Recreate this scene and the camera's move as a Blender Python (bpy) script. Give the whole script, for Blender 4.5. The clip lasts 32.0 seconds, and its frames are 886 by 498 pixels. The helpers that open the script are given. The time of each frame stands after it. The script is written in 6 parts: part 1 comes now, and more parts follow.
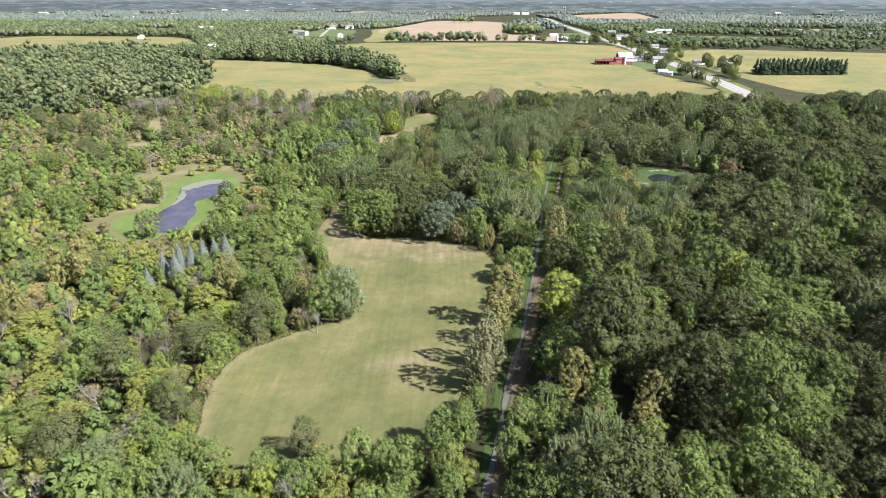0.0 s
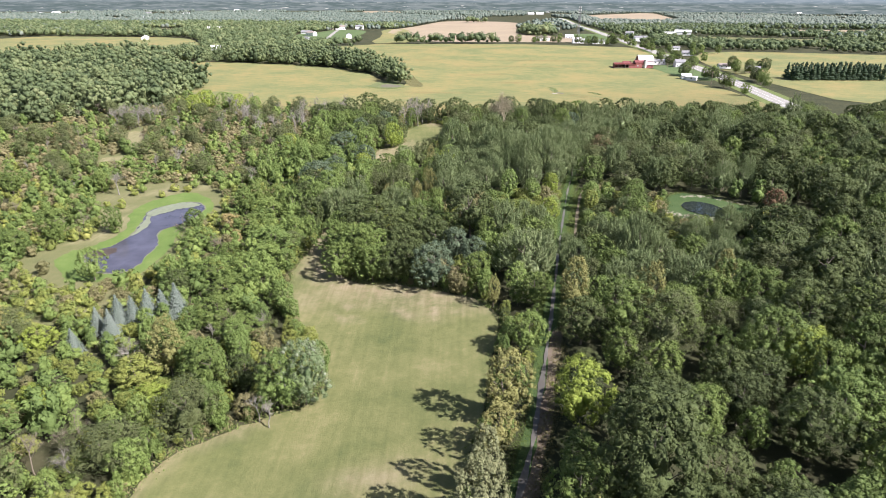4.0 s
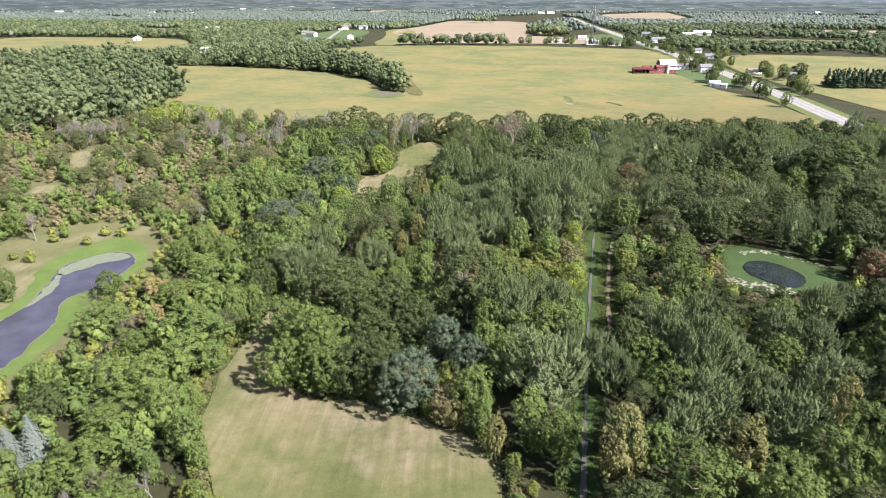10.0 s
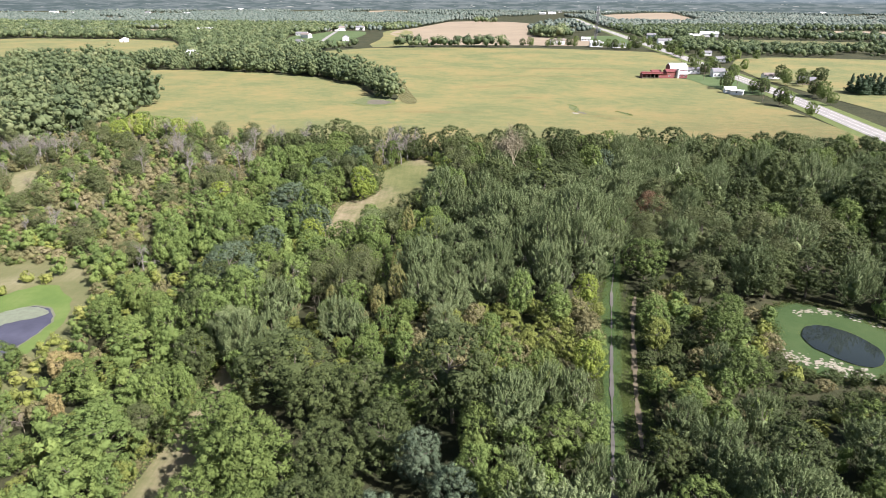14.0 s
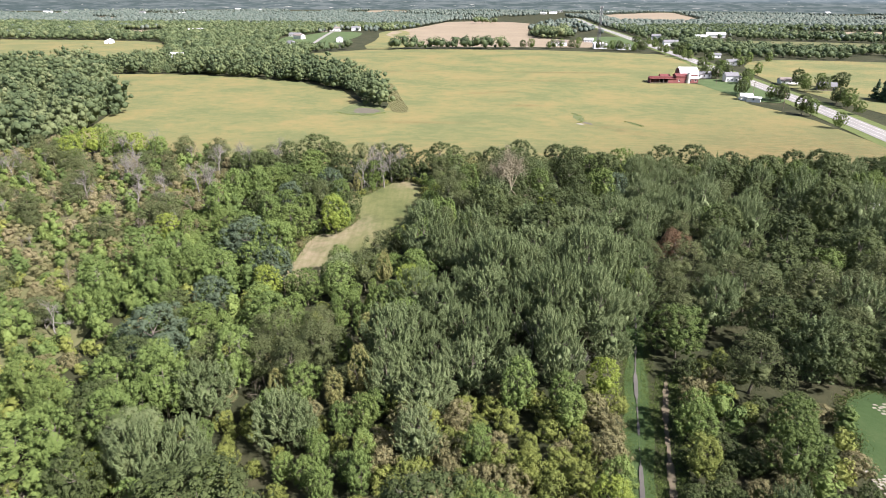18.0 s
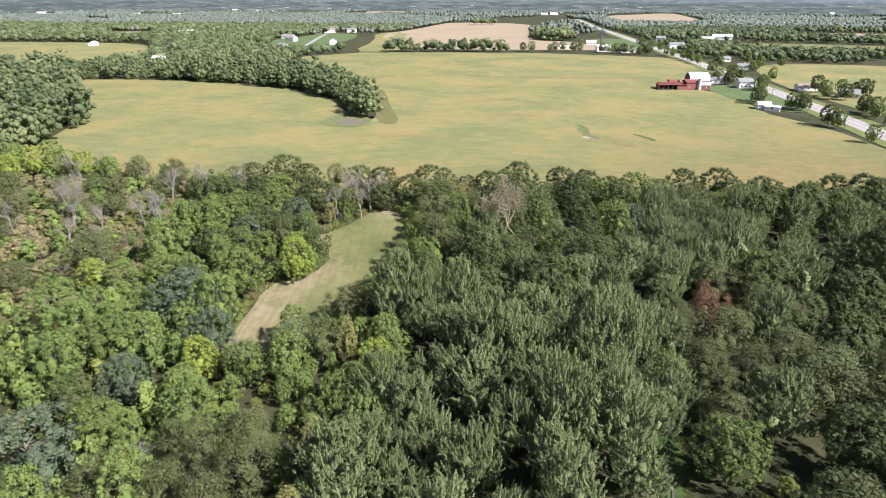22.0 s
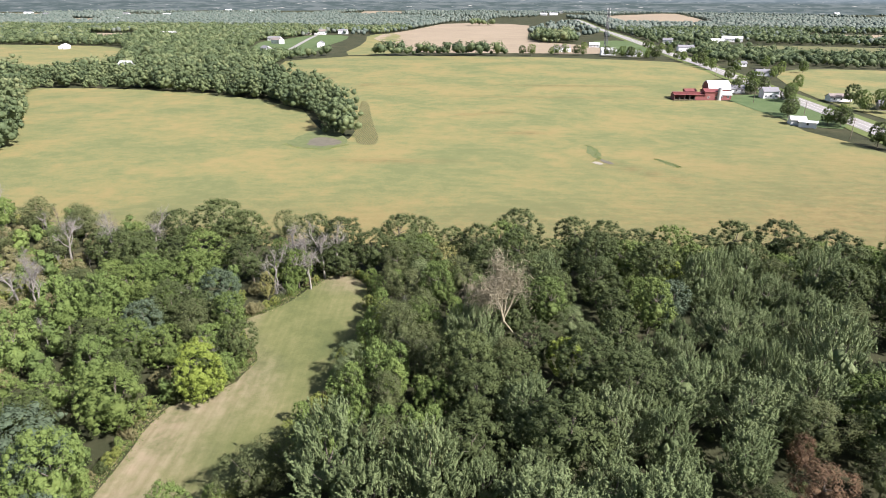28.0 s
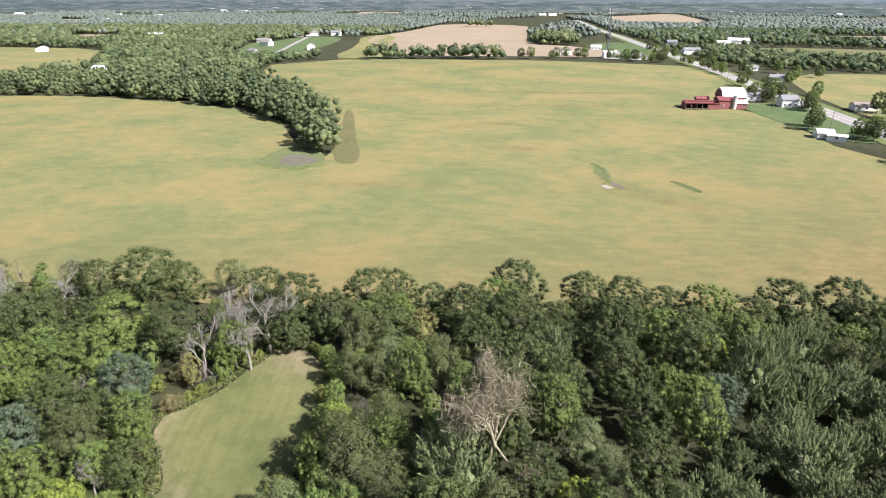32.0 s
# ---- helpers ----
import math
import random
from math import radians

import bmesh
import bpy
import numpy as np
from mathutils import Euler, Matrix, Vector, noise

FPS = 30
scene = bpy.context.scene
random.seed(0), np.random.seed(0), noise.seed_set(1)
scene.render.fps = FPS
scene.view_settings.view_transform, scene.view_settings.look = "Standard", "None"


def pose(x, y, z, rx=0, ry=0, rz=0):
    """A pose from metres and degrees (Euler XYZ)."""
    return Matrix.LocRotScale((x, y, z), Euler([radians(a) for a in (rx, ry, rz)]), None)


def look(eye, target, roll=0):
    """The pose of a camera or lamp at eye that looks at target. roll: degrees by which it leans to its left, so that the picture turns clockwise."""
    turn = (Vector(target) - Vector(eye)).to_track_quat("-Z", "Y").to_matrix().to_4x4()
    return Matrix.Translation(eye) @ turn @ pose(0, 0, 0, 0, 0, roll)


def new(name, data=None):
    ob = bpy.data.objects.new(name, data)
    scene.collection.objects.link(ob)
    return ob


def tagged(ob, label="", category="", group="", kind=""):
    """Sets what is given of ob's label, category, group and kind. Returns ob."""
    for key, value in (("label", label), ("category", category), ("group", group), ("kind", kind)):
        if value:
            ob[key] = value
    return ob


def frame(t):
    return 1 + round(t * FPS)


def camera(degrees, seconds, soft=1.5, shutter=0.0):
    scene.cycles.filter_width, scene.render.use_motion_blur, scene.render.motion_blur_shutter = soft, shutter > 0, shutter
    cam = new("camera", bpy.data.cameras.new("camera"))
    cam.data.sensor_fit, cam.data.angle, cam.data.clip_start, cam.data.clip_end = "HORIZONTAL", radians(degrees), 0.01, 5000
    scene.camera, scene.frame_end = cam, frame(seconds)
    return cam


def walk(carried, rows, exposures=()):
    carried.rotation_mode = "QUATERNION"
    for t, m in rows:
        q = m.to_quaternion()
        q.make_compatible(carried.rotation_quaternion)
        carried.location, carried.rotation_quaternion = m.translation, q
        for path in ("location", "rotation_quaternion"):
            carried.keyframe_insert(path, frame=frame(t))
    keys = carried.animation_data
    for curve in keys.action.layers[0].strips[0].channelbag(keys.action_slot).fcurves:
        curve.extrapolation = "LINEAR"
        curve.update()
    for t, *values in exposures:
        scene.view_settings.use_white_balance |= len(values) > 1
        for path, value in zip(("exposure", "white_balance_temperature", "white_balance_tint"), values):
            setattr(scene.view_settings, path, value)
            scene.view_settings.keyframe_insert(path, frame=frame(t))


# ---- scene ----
cam = camera(73.32, 32.0, soft=0.8)
# seconds, eye x, eye y, heading to the left, tilt
ROWS = [
    (0.0, 0.09, -0.03, -0.001, -22.898),
    (1.0, 1.23, 8.20, -0.069, -22.918),
    (2.0, 2.27, 16.42, -0.078, -22.915),
    (3.0, 3.23, 24.63, -0.050, -22.909),
    (3.5, 3.71, 28.76, 0.735, -22.917),
    (5.5, 5.24, 45.33, 1.694, -22.955),
    (6.0, 5.53, 49.48, 1.784, -22.946),
    (7.5, 6.35, 61.78, 1.993, -22.990),
    (9.0, 7.17, 74.26, 2.104, -22.996),
    (10.5, 7.85, 86.85, 2.132, -23.028),
    (12.0, 8.66, 99.56, 2.170, -23.017),
    (13.0, 9.27, 107.98, 2.173, -23.016),
    (14.5, 10.56, 120.77, 2.243, -23.018),
    (17.0, 12.38, 141.85, 2.273, -23.051),
    (19.0, 14.04, 158.65, 2.282, -23.033),
    (21.0, 15.52, 175.20, 2.289, -22.999),
    (23.0, 17.20, 191.63, 2.359, -22.989),
    (25.5, 18.33, 212.83, 2.273, -23.027),
    (27.5, 19.54, 229.78, 2.231, -23.008),
    (29.0, 20.54, 242.47, 2.190, -23.000),
    (30.5, 21.64, 255.24, 2.173, -22.977),
    (32.0, 22.78, 268.21, 2.114, -22.978),
]
ROLL = 0.234
HEIGHT = 65.0


def aim(x, y, head, tilt):
    h, p = radians(head), radians(tilt)
    ahead = (-math.sin(h) * math.cos(p), math.cos(h) * math.cos(p), math.sin(p))
    return look((x, y, HEIGHT), (x + ahead[0], y + ahead[1], HEIGHT + ahead[2]), ROLL)


walk(cam, [(t, aim(x, y, h, p)) for t, x, y, h, p in ROWS], [(0.0, 1.44, 6250, 14), (32.0, 1.28, 6250, 14)])

# ---- sky and sun ----
SUN_WAY = Vector((0.87, -0.50, 0.0)).normalized()
SUN_EL = radians(42)
world = bpy.data.worlds.new("sky")
scene.world = world
world.use_nodes = True
wn = world.node_tree.nodes
sky = wn.new("ShaderNodeTexSky")
sky.sky_type, sky.sun_disc = "NISHITA", False
sky.sun_elevation = SUN_EL
sky.sun_rotation = math.atan2(SUN_WAY.x, SUN_WAY.y)
sky.air_density, sky.dust_density = 1.0, 2.0
wn["Background"].inputs["Strength"].default_value = 0.053
world.node_tree.links.new(sky.outputs[0], wn["Background"].inputs["Color"])
sun_data = bpy.data.lights.new("sun", "SUN")
sun_data.energy, sun_data.angle, sun_data.color = 5.0, radians(0.55), (1.0, 0.955, 0.948)
sun = new("sun", sun_data)
sun_from = Vector((SUN_WAY.x * math.cos(SUN_EL), SUN_WAY.y * math.cos(SUN_EL), math.sin(SUN_EL)))
sun.matrix_world = look(sun_from * 400, (0, 0, 0))


# ---- materials ----
def material(name):
    m = bpy.data.materials.new(name)
    m.use_nodes = True
    return m, m.node_tree.nodes, m.node_tree.links, m.node_tree.nodes["Principled BSDF"]


def ramp(nodes, stops):
    r = nodes.new("ShaderNodeValToRGB")
    el = r.color_ramp.elements
    while len(el) < len(stops):
        el.new(0.5)
    for e, (p, c) in zip(el, stops):
        e.position, e.color = p, (*c, 1)
    return r


def noise_node(nodes, links, scale, detail=4, rough=0.6, stretch=None):
    geo = nodes.new("ShaderNodeNewGeometry")
    n = nodes.new("ShaderNodeTexNoise")
    n.inputs["Scale"].default_value = scale
    n.inputs["Detail"].default_value = detail
    n.inputs["Roughness"].default_value = rough
    if stretch:
        mp = nodes.new("ShaderNodeMapping")
        mp.inputs["Scale"].default_value = stretch[:3]
        mp.inputs["Rotation"].default_value = (0, 0, radians(stretch[3]))
        links.new(geo.outputs["Position"], mp.inputs["Vector"])
        links.new(mp.outputs[0], n.inputs["Vector"])
    else:
        links.new(geo.outputs["Position"], n.inputs["Vector"])
    return n


def calc(nodes, links, op, a, b, clamp=False):
    m = nodes.new("ShaderNodeMath")
    m.operation, m.use_clamp = op, clamp
    for sock, v in zip(m.inputs, (a, b)):
        if isinstance(v, (int, float)):
            sock.default_value = v
        else:
            links.new(v, sock)
    return m.outputs[0]


def mix(nodes, links, fac, a, b, mode="MIX"):
    m = nodes.new("ShaderNodeMix")
    m.data_type, m.blend_type = "RGBA", mode
    for sock, v in ((m.inputs[0], fac), (m.inputs[6], a), (m.inputs[7], b)):
        if isinstance(v, tuple):
            sock.default_value = (*v, 1)
        elif isinstance(v, (int, float)):
            sock.default_value = v
        else:
            links.new(v, sock)
    return m.outputs[2]


LEAF_TONE = 1.44


def leaf_material(name, colours, through_light=0.27, rough=0.62, gloss=0.2, spray=0.22, own=0.32):
    """Foliage: tones vary from tree to tree, in drifts, and from spray to spray."""
    m, n, l, p = material(name)
    drift = noise_node(n, l, 0.11, 3, 0.55)
    info = n.new("ShaderNodeObjectInfo")
    geo = n.new("ShaderNodeNewGeometry")
    tone = n.new("ShaderNodeAttribute")
    tone.attribute_name = "tone"
    a = calc(n, l, "MULTIPLY", drift.outputs["Fac"], 0.46)
    b = calc(n, l, "ADD", calc(n, l, "MULTIPLY", info.outputs["Random"], own), tone.outputs["Fac"])
    c = calc(n, l, "MULTIPLY", geo.outputs["Random Per Island"], spray)
    s = calc(n, l, "SUBTRACT", calc(n, l, "ADD", calc(n, l, "ADD", a, b), c), 0.20, True)
    r = ramp(n, [(i / (len(colours) - 1), tuple(LEAF_TONE * v for v in c_)) for i, c_ in enumerate(colours)])
    l.new(s, r.inputs[0])
    l.new(r.outputs[0], p.inputs["Base Color"])
    p.inputs["Roughness"].default_value = rough
    p.inputs["Specular IOR Level"].default_value = gloss
    leaf = noise_node(n, l, 3.2, 3, 0.75)
    bump = n.new("ShaderNodeBump")
    bump.inputs["Strength"].default_value, bump.inputs["Distance"].default_value = 0.9, 0.30
    l.new(leaf.outputs["Fac"], bump.inputs["Height"])
    l.new(bump.outputs[0], p.inputs["Normal"])
    t = n.new("ShaderNodeBsdfTranslucent")
    l.new(r.outputs[0], t.inputs["Color"])
    ms = n.new("ShaderNodeMixShader")
    ms.inputs[0].default_value = through_light
    l.new(p.outputs[0], ms.inputs[1])
    l.new(t.outputs[0], ms.inputs[2])
    l.new(ms.outputs[0], n["Material Output"].inputs[0])
    return m


def plain(name, colour, rough=0.7, metal=0.0, scale=1.5, vary=0.25, bump=0.0):
    """A painted, wooden or mineral surface with stains and grain."""
    m, n, l, p = material(name)
    big = noise_node(n, l, scale, 5, 0.65)
    fine = noise_node(n, l, scale * 9, 3, 0.6)
    dark = tuple(c * (1 - vary) for c in colour)
    light = tuple(min(1, c * (1 + vary * 0.6)) for c in colour)
    r = ramp(n, [(0.3, dark), (0.7, light)])
    f = calc(n, l, "ADD", calc(n, l, "MULTIPLY", big.outputs["Fac"], 0.7), calc(n, l, "MULTIPLY", fine.outputs["Fac"], 0.3))
    l.new(f, r.inputs[0])
    l.new(r.outputs[0], p.inputs["Base Color"])
    p.inputs["Roughness"].default_value, p.inputs["Metallic"].default_value = rough, metal
    if bump:
        b = n.new("ShaderNodeBump")
        b.inputs["Strength"].default_value, b.inputs["Distance"].default_value = bump, 0.1
        l.new(fine.outputs["Fac"], b.inputs["Height"])
        l.new(b.outputs[0], p.inputs["Normal"])
    return m


def turf(name, colours, dry_colours, scale=0.09, stretch=(1, 1, 1, 0), streak=(1.1, 0.06, 1, 0), streaks=0.3, rough=0.9, sharp=0.32, grain=0.0, clump=0.0):
    """Grass or crop: broad patches, mown or drilled lines, fine tufts; the 'dry' attribute marks worn places."""
    m, n, l, p = material(name)
    big = noise_node(n, l, scale, 5, 0.6, stretch)
    lines = noise_node(n, l, 1.0, 3, 0.55, streak)
    fine = noise_node(n, l, 1.3, 8, 0.8)
    mid = noise_node(n, l, scale * (5 + 20 * clump), 4, 0.65, stretch)
    f = calc(n, l, "ADD", calc(n, l, "ADD", calc(n, l, "MULTIPLY", big.outputs["Fac"], 0.60 - streaks - grain - clump), calc(n, l, "MULTIPLY", mid.outputs["Fac"], 0.22 + clump)),
             calc(n, l, "ADD", calc(n, l, "MULTIPLY", lines.outputs["Fac"], streaks), calc(n, l, "MULTIPLY", fine.outputs["Fac"], 0.18 + grain)))
    r = ramp(n, [(0.5 - sharp / 2 + sharp * i / (len(colours) - 1), c) for i, c in enumerate(colours)])
    l.new(f, r.inputs[0])
    rd = ramp(n, [(0.38, dry_colours[0]), (0.62, dry_colours[1])])
    l.new(lines.outputs["Fac"], rd.inputs[0])
    at = n.new("ShaderNodeAttribute")
    at.attribute_name = "dry"
    broken = noise_node(n, l, 0.35, 5, 0.7)
    w = calc(n, l, "MULTIPLY", at.outputs["Fac"], calc(n, l, "ADD", calc(n, l, "MULTIPLY", broken.outputs["Fac"], 2.2), -0.45), True)
    l.new(mix(n, l, w, r.outputs[0], rd.outputs[0]), p.inputs["Base Color"])
    p.inputs["Roughness"].default_value = rough
    p.inputs["Specular IOR Level"].default_value = 0.15
    b = n.new("ShaderNodeBump")
    b.inputs["Strength"].default_value, b.inputs["Distance"].default_value = 0.6, 0.25
    l.new(fine.outputs["Fac"], b.inputs["Height"])
    l.new(b.outputs[0], p.inputs["Normal"])
    return m


def water(name, colour, rough=0.06, waves=0.25):
    m, n, l, p = material(name)
    ripple = noise_node(n, l, 1.2, 4, 0.6)
    murk = noise_node(n, l, 0.15, 3, 0.6)
    r = ramp(n, [(0.35, colour), (0.7, tuple(c * 1.6 for c in colour))])
    l.new(murk.outputs["Fac"], r.inputs[0])
    l.new(r.outputs[0], p.inputs["Base Color"])
    p.inputs["Roughness"].default_value = rough
    p.inputs["IOR"].default_value = 1.33
    b = n.new("ShaderNodeBump")
    b.inputs["Strength"].default_value, b.inputs["Distance"].default_value = waves, 0.03
    l.new(ripple.outputs["Fac"], b.inputs["Height"])
    l.new(b.outputs[0], p.inputs["Normal"])
    return m


OAK = leaf_material("oak leaves", [(0.042, 0.055, 0.020), (0.060, 0.076, 0.026), (0.083, 0.101, 0.034), (0.118, 0.130, 0.045)])
BLUEOAK = leaf_material("grey-green oak leaves", [(0.058, 0.080, 0.046), (0.078, 0.103, 0.060), (0.102, 0.128, 0.076), (0.135, 0.160, 0.098)])
MAPLE = leaf_material("maple leaves", [(0.064, 0.090, 0.026), (0.094, 0.126, 0.033), (0.120, 0.152, 0.042), (0.160, 0.185, 0.052)])
SILVER = leaf_material("silver maple leaves", [(0.074, 0.098, 0.041), (0.110, 0.138, 0.057), (0.146, 0.174, 0.079), (0.205, 0.228, 0.130)], spray=0.40)
ELM = leaf_material("elm leaves", [(0.058, 0.070, 0.027), (0.080, 0.092, 0.036), (0.104, 0.113, 0.046), (0.138, 0.136, 0.062)])
YELLOW = leaf_material("yellowing leaves", [(0.132, 0.132, 0.046), (0.168, 0.162, 0.058), (0.202, 0.186, 0.072), (0.235, 0.208, 0.090)])
SCRUB = leaf_material("scrub leaves", [(0.108, 0.127, 0.033), (0.150, 0.168, 0.041), (0.190, 0.203, 0.051), (0.228, 0.217, 0.066)])
BROWN = leaf_material("brown scrub leaves", [(0.122, 0.117, 0.051), (0.158, 0.143, 0.067), (0.190, 0.162, 0.086), (0.222, 0.186, 0.114)])
YOUNG = leaf_material("young tree leaves", [(0.082, 0.116, 0.034), (0.113, 0.154, 0.042), (0.150, 0.190, 0.052), (0.195, 0.220, 0.066)])
WILLOW = leaf_material("willow leaves", [(0.108, 0.134, 0.058), (0.136, 0.162, 0.069), (0.166, 0.190, 0.086)])
TANLEAF = leaf_material("withering tan leaves", [(0.122, 0.128, 0.062), (0.154, 0.158, 0.079), (0.190, 0.188, 0.100)])
LIME = leaf_material("lime yellow leaves", [(0.138, 0.178, 0.032), (0.180, 0.215, 0.041), (0.225, 0.245, 0.054)])
PALE = leaf_material("pale poplar leaves", [(0.075, 0.105, 0.045), (0.095, 0.128, 0.056), (0.115, 0.148, 0.066), (0.14, 0.17, 0.085), (0.24, 0.25, 0.20), (0.38, 0.38, 0.34)], spray=0.72, own=0.0)
BLUE = leaf_material("blue spruce needles", [(0.088, 0.106, 0.086), (0.122, 0.142, 0.118), (0.165, 0.185, 0.158)], 0.1)
PINE = leaf_material("pine needles", [(0.024, 0.040, 0.020), (0.036, 0.058, 0.028), (0.050, 0.076, 0.036)], 0.12)
RED = leaf_material("red autumn leaves", [(0.105, 0.068, 0.038), (0.145, 0.090, 0.050), (0.185, 0.128, 0.064)])
ORANGE = leaf_material("orange autumn leaves", [(0.185, 0.150, 0.062), (0.245, 0.195, 0.085), (0.30, 0.235, 0.11)])
# Far tones a little greyer, distant ones blue-grey: haze painted into leaf colour.
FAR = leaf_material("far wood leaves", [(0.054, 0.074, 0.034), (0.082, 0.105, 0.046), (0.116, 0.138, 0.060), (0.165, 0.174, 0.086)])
HAZED = leaf_material("distant wood leaves", [(0.074, 0.094, 0.076), (0.102, 0.122, 0.096), (0.134, 0.150, 0.118), (0.180, 0.184, 0.146)])
BARK = plain("grey bark", (0.17, 0.14, 0.11), 0.9, scale=3, vary=0.4, bump=0.5)
DEADWOOD = plain("bleached dead wood", (0.235, 0.215, 0.180), 0.85, scale=3, vary=0.3)
TWIGS = plain("brown dead twigs", (0.185, 0.152, 0.112), 0.9, scale=3, vary=0.3)
TANWOOD = plain("tan dead twigs", (0.265, 0.230, 0.148), 0.9, scale=2, vary=0.3)
# Floor tones lowered so that deep shade between trees is in the colour.
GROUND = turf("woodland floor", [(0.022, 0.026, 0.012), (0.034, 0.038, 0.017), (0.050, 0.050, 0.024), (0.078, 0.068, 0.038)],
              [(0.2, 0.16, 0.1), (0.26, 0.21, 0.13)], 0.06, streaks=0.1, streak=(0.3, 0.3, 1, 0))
MEADOW = turf("mown meadow", [(0.084, 0.098, 0.036), (0.110, 0.119, 0.044), (0.142, 0.142, 0.057), (0.188, 0.170, 0.080)],
              [(0.208, 0.166, 0.102), (0.262, 0.214, 0.138)], 0.07, streak=(0.9, 0.05, 1, 12), streaks=0.16, sharp=0.24)
CROP = turf("ripening crop", [(0.128, 0.140, 0.057), (0.154, 0.158, 0.065), (0.181, 0.169, 0.068), (0.218, 0.178, 0.074)],
            [(0.122, 0.098, 0.042), (0.165, 0.124, 0.054)], 0.026, stretch=(0.8, 0.9, 1, 25), streak=(0.10, 0.35, 1, 3), streaks=0.08, sharp=0.115, grain=0.12, clump=0.03)
TAN = turf("harvested field", [(0.215, 0.172, 0.115), (0.255, 0.205, 0.140), (0.30, 0.24, 0.165)], [(0.3, 0.25, 0.15), (0.4, 0.3, 0.2)], 0.01, streaks=0.2)
LAWN = turf("green lawn", [(0.060, 0.092, 0.036), (0.082, 0.116, 0.045), (0.115, 0.142, 0.062)], [(0.2, 0.18, 0.1), (0.3, 0.25, 0.15)], 0.1, streaks=0.12)
# Darker copy of the lawn green: tree shade on the banks put into colour.
BANKGRASS = turf("lush bank grass", [(0.034, 0.060, 0.020), (0.046, 0.076, 0.025), (0.066, 0.092, 0.034)], [(0.12, 0.11, 0.06), (0.17, 0.15, 0.08)], 0.12, streaks=0.1)
MARSH = turf("bright marsh grass", [(0.078, 0.124, 0.031), (0.102, 0.148, 0.038), (0.138, 0.174, 0.054)], [(0.30, 0.27, 0.13), (0.38, 0.33, 0.18)], 0.12, streaks=0.1)
SEDGE = turf("brown sedge", [(0.098, 0.108, 0.044), (0.128, 0.128, 0.056), (0.165, 0.152, 0.078)], [(0.205, 0.182, 0.100), (0.26, 0.228, 0.135)], 0.1, streaks=0.15)
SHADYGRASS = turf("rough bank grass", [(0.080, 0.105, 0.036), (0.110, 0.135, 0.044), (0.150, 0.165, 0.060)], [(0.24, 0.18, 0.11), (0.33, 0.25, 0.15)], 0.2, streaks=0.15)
DIRT = plain("worn sandy soil", (0.135, 0.108, 0.066), 0.95, scale=0.6, vary=0.35, bump=0.3)
# Bare soil of the ditch side, its shade painted in as a dark tone.
DARKSOIL = plain("dark moist soil", (0.125, 0.095, 0.064), 0.95, scale=0.7, vary=0.4, bump=0.4)
MUD = plain("dark brown mud", (0.060, 0.045, 0.036), 0.6, scale=0.8, vary=0.4, bump=0.3)
SHORE = plain("wet grey-green shore", (0.135, 0.135, 0.085), 0.8, scale=0.8, vary=0.3)
GRAVEL = plain("pale limestone gravel", (0.29, 0.26, 0.20), 0.95, scale=1.2, vary=0.4, bump=0.5)
ROAD = plain("pale worn asphalt", (0.255, 0.238, 0.218), 0.9, scale=0.12, vary=0.18, bump=0.1)
LINE = plain("road marking paint", (0.62, 0.60, 0.52), 0.7, scale=2, vary=0.3)
# Violet of the mirrored sky is painted into this pond's base colour.
POND = water("pond water", (0.054, 0.052, 0.068), 0.08)
DARKPOND = water("dark pond water", (0.016, 0.021, 0.019), 0.02, 0.04)
DITCH = water("ditch water", (0.085, 0.078, 0.068), 0.3)
ALGAE = plain("floating duckweed", (0.165, 0.182, 0.120), 0.7, scale=0.9, vary=0.3)
BARNRED = plain("faded red barn boards", (0.25, 0.082, 0.072), 0.8, scale=0.6, vary=0.3)
RUSTROOF = plain("dark red metal roof", (0.19, 0.055, 0.050), 0.6, scale=0.4, vary=0.3)
WHITEROOF = plain("white metal roof", (0.74, 0.73, 0.72), 0.45, scale=0.3, vary=0.08)
WHITE = plain("white siding", (0.76, 0.75, 0.73), 0.6, scale=0.8, vary=0.08)
GREYROOF = plain("grey shingles", (0.20, 0.195, 0.20), 0.9, scale=1.5, vary=0.25)
BROWNROOF = plain("brown shingles", (0.23, 0.19, 0.165), 0.9, scale=1.5, vary=0.25)
TANWALL = plain("tan siding", (0.42, 0.36, 0.29), 0.7, scale=0.8, vary=0.12)
CONCRETE = plain("silo concrete", (0.48, 0.46, 0.43), 0.85, scale=0.9, vary=0.2)
GLASS, _n, _l, _p = material("dark window glass")
_p.inputs["Base Color"].default_value, _p.inputs["Roughness"].default_value = (0.03, 0.035, 0.04, 1), 0.08
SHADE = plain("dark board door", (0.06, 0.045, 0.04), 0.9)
STEEL = plain("dull galvanised steel", (0.12, 0.12, 0.125), 0.7, 0.1, scale=2, vary=0.12)
POLEWOOD = plain("weathered pole wood", (0.22, 0.17, 0.13), 0.9, scale=2, vary=0.3)


# ---- terrain ----
def step(a, b, v):
    u = np.clip((np.asarray(v, float) - a) / (b - a), 0, 1)
    return u * u * (3 - 2 * u)


